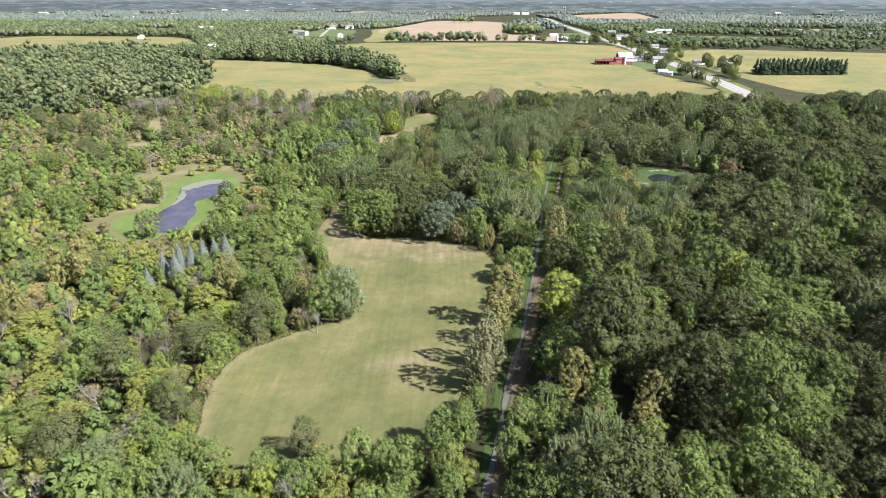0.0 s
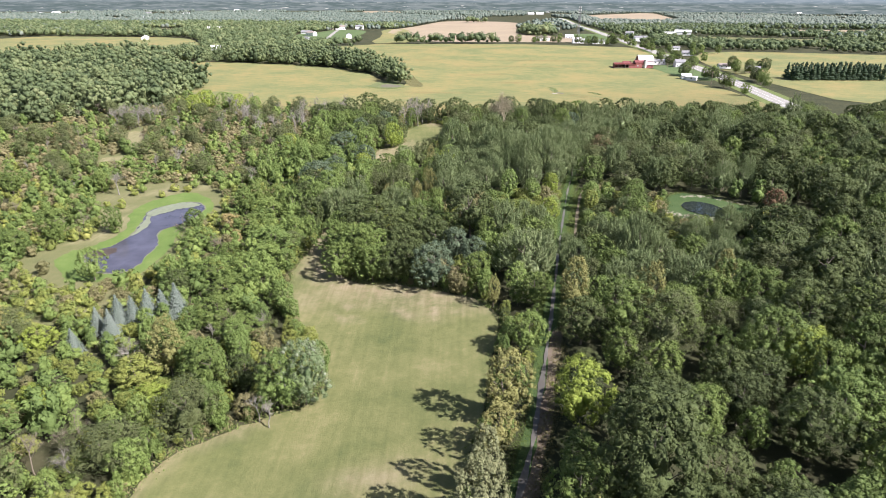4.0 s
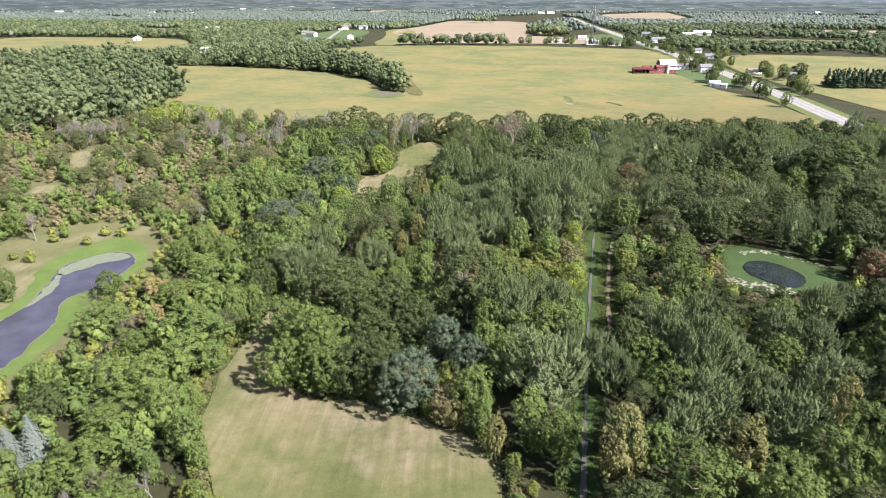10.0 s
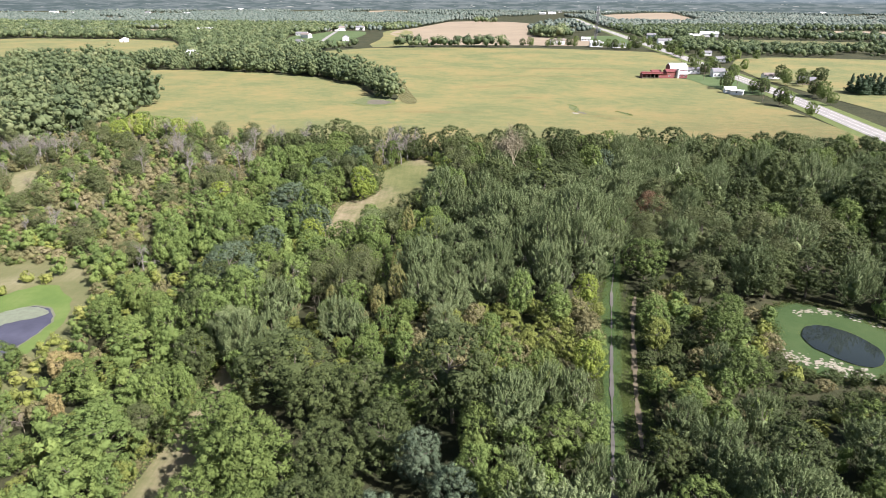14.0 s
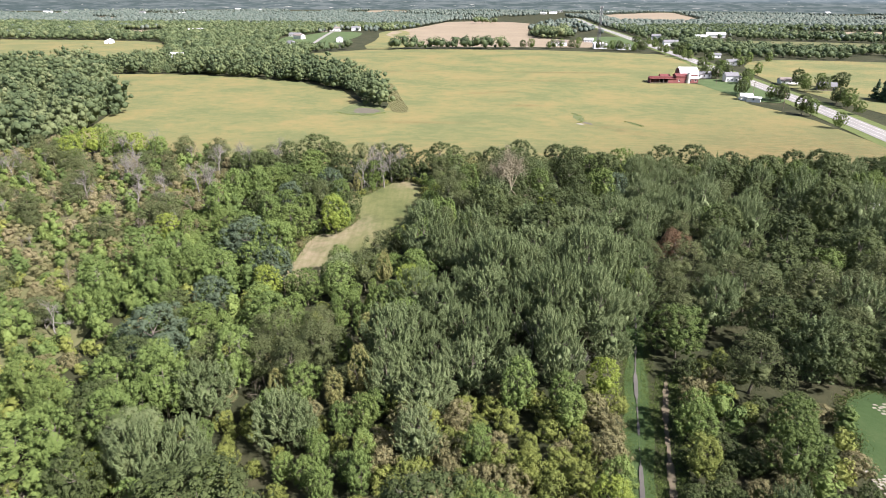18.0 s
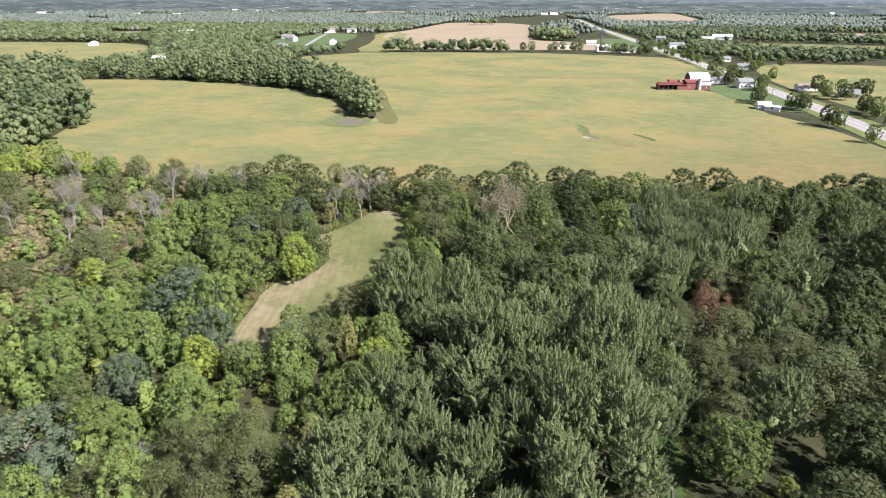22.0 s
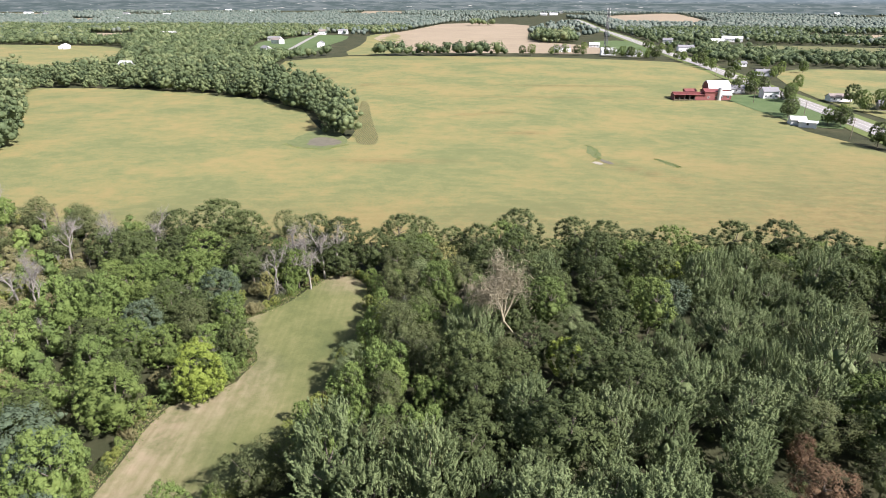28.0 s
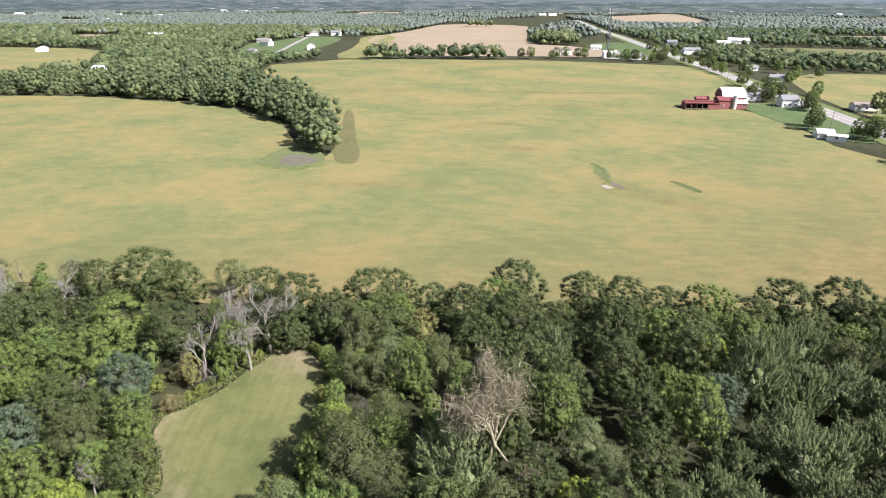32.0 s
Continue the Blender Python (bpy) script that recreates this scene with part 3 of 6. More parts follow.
sheet("farmyard", rounded([(200, 606), (197, 640), (196, 668), (234, 676), (236, 600), (226, 560), (208, 566)], 1), 0.30, LAWN, 12, None,
      "green mown farmyard lawn beside the highway", "lawn")
ribbon("side_road", [(-194, 905), (-194, 930), (-202, 1018), (-222, 1198), (-230, 1270)], 6.0, 0.40, ROAD, "pale lane through the cluster of houses", "road", 15)


# ---- plants: shapes ----
def ball(rounds):
    bm = bmesh.new()
    bmesh.ops.create_icosphere(bm, subdivisions=rounds, radius=1.0)
    bm.verts.index_update()
    v, t = np.array([p.co[:] for p in bm.verts]), np.array([[p.index for p in f.verts] for f in bm.faces])
    bm.free()
    return v, t


ICO_V, ICO_T = ball(1)


def unit(r, n):
    d = r.normal(size=(n, 3))
    return d / np.linalg.norm(d, axis=1)[:, None]


def sprays(pos, nor, size, r, long=1.3):
    """A four-cornered spray of leaves at each place, facing roughly along nor."""
    n = len(pos)
    t = np.cross(nor, unit(r, n))
    t /= np.maximum(np.linalg.norm(t, axis=1), 1e-6)[:, None]
    b = np.cross(nor, t)
    s = (size * r.uniform(0.6, 1.4, n))[:, None]
    bend = nor * s * r.uniform(-0.35, 0.35, n)[:, None]
    v = np.stack([pos + t * s * long + bend, pos + b * s * 0.75, pos - t * s * long + bend, pos - b * s * 0.75], 1).reshape(-1, 3)
    i = np.arange(n)[:, None] * 4
    tris = np.concatenate([i + [0, 1, 2], i + [0, 2, 3]])
    return v, tris


def leaves_at(pos, nor, size, r, long=1.3, rise=0.0):
    """A three-cornered leaf spray at each place, facing roughly along nor."""
    n = len(pos)
    t = np.cross(nor, unit(r, n))
    if rise:
        up = (0, 0, 1) - nor * nor[:, 2:]
        t = t * (1 - rise) + up * rise
    t /= np.maximum(np.linalg.norm(t, axis=1), 1e-6)[:, None]
    b = np.cross(nor, t)
    s = (size * r.uniform(0.6, 1.4, n))[:, None]
    v = np.stack([pos + t * s * long, pos - t * s * long * 0.62 + b * s * 0.9, pos - t * s * long * 0.62 - b * s * 0.9], 1).reshape(-1, 3)
    return v, np.arange(3 * n).reshape(-1, 3)


def leafy(lobes, number, size, r, core=0.72, low=-0.55, long=1.3, spread=0.24, rise=0.0, solid=0.84):
    """A heap of leafy lobes (x, y, z, rx, ry, rz): an uneven body for each, and so many leaf sprays standing out over them all."""
    L = np.array(lobes, float)
    middle = L[:, :3].mean(0)
    area = (L[:, 3] * L[:, 5]) ** 0.8
    ps, ns, have = [], [], 0
    for _ in range(12):
        k = r.choice(len(L), number, p=area / area.sum())
        d = unit(r, number)
        out = L[k, :3] - middle
        out /= np.maximum(np.linalg.norm(out, axis=1), 0.3)[:, None]
        ok = (d[:, 2] > low + r.uniform(-0.3, 0.3, number)) & ((d * out).sum(1) > -0.4)
        k, d = k[ok], d[ok]
        p = L[k, :3] + d * L[k, 3:] * r.uniform(0.70, 1.16, len(d))[:, None]
        q = np.linalg.norm((p[:, None] - L[None, :, :3]) / L[None, :, 3:], axis=2)
        q[np.arange(len(p)), k] = 9
        ok = q.min(1) > 0.60
        nor = d[ok] / L[k[ok], 3:]
        ps.append(p[ok])
        ns.append(nor / np.linalg.norm(nor, axis=1)[:, None])
        have += ok.sum()
        if have >= number:
            break
    p, nor = np.concatenate(ps)[:number], np.concatenate(ns)[:number]
    dome = (p - middle) / np.maximum(np.ptp(L[:, :3], axis=0), 0.5)
    nor = nor + 0.7 * dome / np.linalg.norm(dome, axis=1)[:, None] + r.normal(0, spread, nor.shape) + (0, 0, 0.12)
    nor /= np.linalg.norm(nor, axis=1)[:, None]
    pieces = [leaves_at(p, nor, size, r, long, rise)]
    big = L[:, 3].max()
    for cx, cy, cz, *rad in L:
        heart = rad[0] > 0.62 * big
        if heart and solid:
            pieces += heart_of(np.array((cx, cy, cz)), np.array(rad) * (1.05 if core > 0.4 else 0.8), r)
        elif core and (heart or solid):
            pieces.append(((cx, cy, cz) + ICO_V * rad * (core if heart else solid) * r.uniform(0.70, 1.20, (len(ICO_V), 1)), ICO_T))
    return merged(pieces)


def heart_of(middle, rad, r, number=13, clump=0.40):
    """The shaded inside of a crown: a rough heap of leafy clumps."""
    at = unit(r, number) * r.uniform(0.25, 0.62, (number, 1)) * rad
    return [(middle + p + ICO_V * rad * clump * r.uniform(0.6, 1.25, (len(ICO_V), 1)), ICO_T) for p in at]


def plumes(heads, number, size, length, width, r):
    """Upright tapering plumes of long leaves that splay outwards over a crown, round a solid heart (the last of heads)."""
    H = np.array(heads, float)
    heart, H = H[-1], H[:-1]
    out = (H[:, :3] - heart[:3]) / heart[3:]
    axis = out / np.linalg.norm(out, axis=1)[:, None] * (0.42, 0.42, 0.3) + (0, 0, 1.0) + r.normal(0, 0.25, out.shape)
    axis /= np.linalg.norm(axis, axis=1)[:, None]
    n = len(H) * number
    axis, foot = axis.repeat(number, 0), H[:, :3].repeat(number, 0)
    tall = (length * r.uniform(0.5, 1.5, len(H))).repeat(number)
    f = r.uniform(-0.35, 1.0, n)
    around = np.cross(axis, unit(r, n))
    around /= np.maximum(np.linalg.norm(around, axis=1), 1e-6)[:, None]
    p = foot + axis * (f * tall)[:, None] + around * (width * np.clip(1.05 - 0.85 * f, 0.1, 1.0) * r.uniform(0.5, 1.1, n))[:, None]
    nor = around * 0.8 + axis * 0.5 + r.normal(0, 0.25, p.shape)
    nor /= np.linalg.norm(nor, axis=1)[:, None]
    t = axis + around * 0.5 + r.normal(0, 0.25, p.shape)
    t -= nor * (t * nor).sum(1)[:, None]
    t /= np.linalg.norm(t, axis=1)[:, None]
    b = np.cross(nor, t)
    s = (size * r.uniform(0.6, 1.4, n))[:, None]
    v = np.stack([p + t * s * 1.9, p - t * s * 1.1 + b * s, p - t * s * 1.1 - b * s], 1).reshape(-1, 3)
    pieces = [(v, np.arange(3 * n).reshape(-1, 3))]
    pieces += heart_of(heart[:3], heart[3:] * 0.84, r, 16)
    for q in range(0, n, number):
        d, side = axis[q], np.cross(axis[q], (0.31, 0.95, 0.12))
        side /= np.linalg.norm(side)
        z = ICO_V[:, 2:]
        taper = width * (1.0 - 0.85 * z) * r.uniform(0.12, 0.40, (len(ICO_V), 1))
        body = foot[q] + d * tall[q] * (0.15 + z * 0.60) + side * ICO_V[:, :1] * taper + np.cross(d, side) * ICO_V[:, 1:2] * taper
        pieces.append((body, ICO_T))
    return merged(pieces)


def tube(points, radii, sides=5):
    """A tapered limb through the points."""
    pts = np.array(points, float)
    n = len(pts)
    ring = []
    for k in range(n):
        d = pts[min(k + 1, n - 1)] - pts[max(k - 1, 0)]
        d /= max(np.linalg.norm(d), 1e-6)
        a = np.cross(d, (0.31, 0.95, 0.12))
        a /= np.linalg.norm(a)
        b = np.cross(d, a)
        ang = np.arange(sides) * 2 * math.pi / sides
        ring.append(pts[k] + radii[k] * (np.cos(ang)[:, None] * a + np.sin(ang)[:, None] * b))
    v = np.concatenate(ring)
    tris = []
    for k in range(n - 1):
        for s in range(sides):
            a, b = k * sides + s, k * sides + (s + 1) % sides
            tris += [(a, b, a + sides), (b, b + sides, a + sides)]
    return v, np.array(tris)


def merged(pieces):
    vs, ts, base = [], [], 0
    for v, t in pieces:
        vs.append(v)
        ts.append(t + base)
        base += len(v)
    return np.concatenate(vs), np.concatenate(ts)


def trunk_shape(r, height, girth, reach, limbs=5):
    pieces = []
    lean = r.normal(0, 0.04 * height, 2)
    top = np.array([lean[0], lean[1], height * 0.72])
    pieces.append(tube([(0, 0, -0.6), (0, 0, 0.3), top * 0.5, top], [girth * 1.5, girth, girth * 0.7, girth * 0.25], 6))
    for k in range(limbs):
        h = r.uniform(0.28, 0.62)
        a = k * 2.4 + r.uniform(0, 0.8)
        p0 = top * (h / 0.72)
        out = np.array([math.cos(a), math.sin(a), 0]) * reach * r.uniform(0.5, 0.8)
        p2 = p0 + out + (0, 0, height * r.uniform(0.12, 0.25))
        p1 = p0 + out * 0.45 + (0, 0, height * 0.05)
        pieces.append(tube([p0, p1, p2], [girth * 0.45, girth * 0.3, girth * 0.1], 4))
    return merged(pieces)


def round_lobes(r, rad, base, top, count, lobe, squash=0.85, rough=0.16):
    """Small lobes over the whole of an uneven domed crown; the last one is its heart."""
    out = []
    mid, half = base + (top - base) * 0.46, (top - base) / 2
    ph = r.uniform(0, 6.28, 4)
    for k in range(count):
        h = 1 - 1.62 * (k + 0.5) / count
        a = k * 2.39996 + r.normal(0, 0.25)
        q = math.sqrt(max(0.0, 1 - h * h))
        swell = (q ** 2.4 + abs(h) ** 2.4) ** (-1 / 2.4)
        q, h = q * swell, h * swell
        wide = 1 + rough * (math.sin(2 * a + ph[0]) + math.sin(3 * a + ph[1] + 2 * h)) + r.normal(0, 0.07)
        s = lobe * r.uniform(0.65, 1.35)
        low = 1.0 if h > 0 else 1 + 0.25 * h
        out.append((math.cos(a) * q * (rad - lobe * 0.7) * wide * low, math.sin(a) * q * (rad - lobe * 0.7) * wide * low,
                    mid + h * (top - mid if h > 0 else half) * (1 + r.normal(0, 0.06)) - lobe * 0.4 * h, s, s, s * squash))
    out.append((0, 0, mid - 0.22 * half, rad * 0.78, rad * 0.78, half * 0.74))
    return out


def crown_shape(kind, seed, level):
    """One crown of a kind, about its natural size; level 0 is nearest, 2 is far."""
    r = np.random.RandomState(seed)

    def domed(rad, base, top, count, lobe, number, size, squash=0.85, rough=0.16, spread=0.36, hearted=0.63):
        n = max(6, int(count * (4.0, 2.4, 0.34)[level]))
        lobe = lobe * (0.56, 0.68, 1.0)[level]
        airy = kind in ("bush", "young_tree")
        k = (1.0, 1.25, 1.8 if airy else 2.4)[level]
        leaves = int(number * (3.4, 2.0, 0.40 if airy else 0.22)[level])
        return leafy(round_lobes(r, rad, base, top, n, lobe * k ** 0.45, squash, rough), leaves, size * k * (0.42, 0.48, 0.78)[level], r, hearted * 0.55 if level < 2 else 0.8,
                     spread=spread * 1.1, solid=(0.34 if kind == "elm" else 0.54) if level < 2 else 0.0)
    if kind == "oak":
        return domed(5.3, 0.9, 13.0, 44, 1.3, 2000, 0.255, 0.9, 0.16, 0.33)
    if kind == "maple":
        return domed(4.2, 0.7, 12.0, 40, 1.1, 1600, 0.232, 1.05, 0.2)
    if kind == "silver_maple":
        n, each, k = (64, 48, 26)[level], (6, 4, 1)[level], (1.0, 1.25, 2.6)[level]
        boughs = round_lobes(r, 4.2, 1.0, 12.6, n, 0.9, 1.0, 0.24)
        heads = [(x + dx, y + dy, z + dz, 1, 1, 1) for x, y, z, *_ in boughs[:-1] for dx, dy, dz in r.normal(0, (0.001, 0.42, 0.48)[2 - level], (each, 3))]
        return plumes(heads + boughs[-1:], (32, 22, 14)[level], 0.080 * k, (1.35, 1.5, 2.2)[level], (0.36, 0.42, 0.9)[level], r)
    if kind == "elm":
        return domed(4.1, 1.6, 12.0, 23, 1.6, 2100, 0.20, 0.8, 0.28, 0.42, 0.55)
    if kind == "young_tree":
        return domed(2.2, 0.3, 7.6, 24, 0.80, 800, 0.195, 1.2, 0.2, 0.42)
    if kind == "bush":
        return domed(2.0, 0.0, 4.0, 17, 0.72, 560, 0.185, 0.95, 0.24, 0.42)
    if kind == "poplar":
        return domed(2.5, 1.0, 12.5, 32, 0.8, 900, 0.22, 1.35, 0.22, 0.5, 0.6)
    if kind == "willow":
        lobes = round_lobes(r, 4.2, 3.2, 10.5, 36, 1.0, 0.8)
        for a in range(26):
            q = a * 2 * math.pi / 26
            f = r.uniform(0.8, 1.02)
            lobes.append((math.cos(q) * 4.0 * f, math.sin(q) * 4.0 * f, r.uniform(3.4, 5.4), 0.55, 0.55, 2.3))
        return leafy(lobes, 15000, 0.07, r, 0.7, -0.8, 1.9, 0.3, solid=0.62)
    if kind == "pine":
        return leafy([(r.normal(0, 0.25), r.normal(0, 0.25), z, w, w, 1.3) for z, w in zip(np.linspace(1.6, 13.6, 9), np.linspace(2.9, 0.5, 9))],
                     (900, 520, 200)[level], 0.30, r, 0.75)
    raise ValueError(kind)


def spruce_shape(seed, height=8.0, rad=2.0):
    """A cone of drooping whorls of boughs."""
    r = np.random.RandomState(seed)
    pos, nor = [], []
    for z in np.arange(0.5, height - 0.1, 0.22):
        w = rad * (1 - z / height) ** 0.9 * (0.80 + 0.2 * ((height - z) % 0.66) / 0.66)
        m = max(5, int(w * 13))
        for k in range(m):
            a = 2 * math.pi * (k + r.uniform(0, 0.8)) / m
            for f in (1.0, 0.65):
                q = w * f * r.uniform(0.85, 1.12)
                pos.append((math.cos(a) * q, math.sin(a) * q, z - 0.22 * q + r.uniform(-0.1, 0.1)))
                nor.append((math.cos(a) * 0.55, math.sin(a) * 0.55, 0.8))
    pos, nor = np.array(pos), np.array(nor) + r.normal(0, 0.25, (len(nor), 3))
    nor /= np.linalg.norm(nor, axis=1)[:, None]
    v, t = sprays(pos, nor, 0.15, r, 1.6)
    cv, ct = tube([(0, 0, 0.4), (0, 0, height * 0.5), (0, 0, height * 0.97)], [rad * 0.62, rad * 0.32, 0.03], 9)
    return merged([(v, t), (cv, ct)])


def bare_shape(seed, height=8.0, spread=0.45, forks=5, depth=3, girth=0.16, twigs=170):
    """Bare forked branches."""
    r = np.random.RandomState(seed)
    pieces = []

    def limb(p, d, length, g, level):
        q1 = p + d * length * 0.5 + r.normal(0, 0.05, 3) * length
        q2 = p + d * length + r.normal(0, 0.08, 3) * length
        pieces.append(tube([p, q1, q2], [g, g * 0.75, g * 0.45], 4 if level else 5))
        if level < depth:
            for k in range(forks if level else forks + 1):
                f = r.uniform(0.45, 1.0)
                at = p + (q2 - p) * f
                nd = d + r.normal(0, spread, 3) + (0, 0, 0.12)
                nd /= np.linalg.norm(nd)
                limb(at, nd, length * r.uniform(0.42, 0.62), g * 0.5, level + 1)
    limb(np.array((0, 0, -0.3)), np.array((0, 0, 1.0)), height * 0.55, girth, 0)
    tips = np.concatenate([v[-4:].mean(0)[None] for v, t in pieces if len(v) == 12])
    at = tips[r.randint(0, len(tips), twigs)] + r.normal(0, 0.045 * height, (twigs, 3))
    up = unit(r, twigs)
    t_v, t_t = sprays(at, up, 0.016 * height, r, 2.2)
    t_v = at.repeat(4, 0) + (t_v - at.repeat(4, 0)) * np.tile([[1.0], [0.05], [1.0], [0.05]], (twigs, 1))
    return merged(pieces), (t_v, t_t)


# ---- plants: kinds ----
LOOK = {
    "oak": (OAK, "dark green oak with a broad dense crown", 0.26, 14, 4.6),
    "maple": (MAPLE, "green maple with a full lobed crown", 0.22, 12.5, 3.9),
    "ash": (YOUNG, "bright green ash with a rounded crown", 0.2, 12, 3.9),
    "silver_maple": (SILVER, "silvery green maple with upright plumes of leaves", 0.22, 14, 3.4),
    "elm": (ELM, "olive brown elm with a thin layered crown", 0.2, 12, 4.0),
    "young_tree": (YOUNG, "slender young green tree in dense growth", 0.10, 8.2, 2.2),
    "bush": (SCRUB, "yellow-green scrub bush in wet ground", 0.06, 3.6, 1.7),
    "brown_bush": (BROWN, "brownish autumn scrub bush", 0.06, 3.6, 1.7),
    "dark_bush": (OAK, "low dark green bush in a shady thicket", 0.06, 3.6, 1.7),
    "poplar": (YELLOW, "yellowing poplar with an airy crown", 0.14, 12.5, 2.4),
    "pine": (PINE, "dark green pine in a planted block", 0.16, 13.5, 2.0),
}
SHAPE_OF = {"brown_bush": "bush", "dark_bush": "bush", "ash": "maple"}
TEMPLATES = {}
FAR_SHAPES = {}
for n_kind, (kind, (mat, label, girth, height, reach)) in enumerate(LOOK.items()):
    shape = SHAPE_OF.get(kind, kind)
    for level, variants in ((0, 3), (1, 2)):
        made = []
        if kind == "pine" and level == 0:
            continue
        for k in range(variants):
            seed = 100 * n_kind + 10 * level + k
            v, t = crown_shape(shape, seed, level)
            crown = mesh_of("crown", v, t, [mat], smooth=True)
            v, t = trunk_shape(np.random.RandomState(seed), height, girth, reach, 5 if level == 0 else 3)
            made.append((mesh_of("trunk", v, t, [BARK]), crown))
        TEMPLATES[kind, level] = made
    FAR_SHAPES[kind] = [crown_shape(shape, 100 * n_kind + 50 + k, 2) for k in range(3)]
TEMPLATES["pine", 0] = TEMPLATES["pine", 1]


def plant(name, meshes, x, y, scale, turn, label, category="tree", group="", stretch=1.0):
    """A tree or bush as a thing: an Empty at its foot with its trunk and its crown."""
    ob = new(name)
    ob.empty_display_size = 0.3
    ob.location = (x, y, gz(x, y))
    ob.rotation_euler = (0, 0, turn)
    ob.scale = (scale, scale, scale * stretch)
    for me in meshes:
        if me is not None:
            o = new(me.name.split(".")[0], me)
            o.parent = ob
            if o.name.startswith("twig_spray"):
                tagged(o, kind="stuff")
    return tagged(ob, label, category, group)


# ---- plants: where they stand ----
rnd = np.random.RandomState(7)
tx = np.array([p[0] for p in TRAIL])
ty = np.array([p[1] for p in TRAIL])


def zone(x, y):
    """Kinds with their shares, the spacing, the size and the upward stretch of the trees at a place near the walk."""
    side = x - np.interp(y, ty, tx)
    if -86 < x < -58 and 124 < y < 160:
        return (("bush", 4), ("young_tree", 1.5), ("brown_bush", 0.8)), 3.0, 0.72, 1.0
    if y > 366 and -75 < x < -18:
        return (("oak", 7), ("maple", 2), ("elm", 0.8)), 6.6, 0.88, 0.84
    if y > 366 and x > -75:
        return (("oak", 8), ("maple", 1.6), ("elm", 0.3)), 7.0, 1.0, 0.80
    if 176 < y < 208 and -27 < x < 12:
        return (("oak", 5), ("maple", 7)), 9.6, 1.40, 1.0
    if 58 < x < 98 and 172 < y < 195:
        return (("young_tree", 3), ("silver_maple", 1), ("maple", 0.8)), 4.6, 0.66, 1.0
    if 64 < x < 116 and 192 < y < 217:
        return (("dark_bush", 5), ("brown_bush", 1.2), ("bush", 0.6)), 2.9, 0.80, 0.8
    if x > 112 or (x > 62 and y < 205 and side > 25):
        return (("oak", 6), ("maple", 5), ("silver_maple", 1.0 + 3 * (y > 260)), ("elm", 1), ("poplar", 0.12)), 8.0, 1.10, 1.0
    if side > 3:
        if 252 < y < 318 and x > 60:
            return (("oak", 6), ("elm", 2.5), ("silver_maple", 1.5), ("maple", 0.8)), 8.4, 1.05, 0.95
        if y < 150:
            return (("maple", 6), ("oak", 5), ("silver_maple", 1.2), ("young_tree", 1.5), ("poplar", 0.2), ("elm", 0.5)), 7.9, 1.12, 1.0
        if 166 < y < 206 and 26 < side < 62:
            return (("dark_bush", 4), ("brown_bush", 1.5), ("young_tree", 1.2), ("oak", 0.5)), 4.6, 0.7, 0.9
        if y < 190:
            return (("silver_maple", 2.6), ("oak", 5), ("maple", 2.5), ("elm", 0.9)), 7.6, 1.06, 1.0
        if y < 250 and side < (36 if 196 < y < 236 else 18):
            return (("dark_bush", 3), ("bush", 1.5), ("brown_bush", 2.5), ("young_tree", 1)), 3.0, 0.95, 0.9
        if y < 235:
            return (("maple", 3), ("silver_maple", 3), ("young_tree", 3), ("oak", 2), ("brown_bush", 1)), 5.4, 0.9, 1.0
        if y < 292 and side < 46:
            return (("elm", 6), ("maple", 1.5), ("oak", 1.0), ("silver_maple", 0.6)), 7.8, 1.08, 1.0
        return (("silver_maple", 7), ("oak", 1.8), ("maple", 1.2), ("elm", 0.8)), 7.4, 1.06, 1.0
    if y < 78 and x > -60:
        return (("young_tree", 4), ("bush", 1), ("poplar", 0.2)), 3.6, 1.15, 1.0
    if y < 160 and x > -5:
        return (("young_tree", 2.5), ("brown_bush", 0.6), ("bush", 2.5)), 4.0, 0.66, 1.0
    if y < 208 and x > 8:
        return (("silver_maple", 3), ("young_tree", 3), ("maple", 2)), 4.6, 0.98, 1.0
    if y < 238 and x > 0:
        return (("bush", 5), ("brown_bush", 4), ("young_tree", 1.6)), 3.1, 1.15, 1.0
    if 236 < y < 300 and x > -1:
        return (("silver_maple", 9), ("maple", 0.5)), 6.4, 1.16, 1.0
    if y >= 300 and x > 20:
        return (("oak", 7), ("maple", 1.5), ("silver_maple", 1)), 7.4, 1.04, 0.93
    if 258 < y < 306 and -36 < x < -8:
        return (("young_tree", 4), ("bush", 4)), 3.2, 0.70, 1.0
    if y >= 286 and -20 < x < 1:
        return (("young_tree", 6), ("bush", 3), ("poplar", 0.2)), 3.3, 0.76, 1.0
    if y >= 296 and x > -16:
        return (("elm", 2), ("young_tree", 4), ("poplar", 0.4), ("maple", 1.5)), 4.2, 0.95, 1.0
    if x > -34 and 206 <= y < 236:
        return (("young_tree", 4), ("bush", 4), ("brown_bush", 1), ("silver_maple", 0.4)), 3.6, 0.85, 1.0
    if x > -36 and y >= 206:
        return (("ash", 1.0), ("maple", 0.4), ("young_tree", 2.5), ("elm", 2.4), ("brown_bush", 2.5), ("bush", 1.0), ("poplar", 0.8), ("dead_tree", 0.5)), 3.9, 0.85, 1.0
    if x < -52 and 186 < y < 262:
        return (("young_tree", 4), ("bush", 4), ("brown_bush", 1.8), ("maple", 0.5), ("dead_tree", 0.3)), 3.2, 0.80, 0.95
    if x > -64 and y > 284:
        return (("oak", 3.5), ("maple", 2.5), ("ash", 3), ("young_tree", 1)), 6.4, 0.98, 0.97
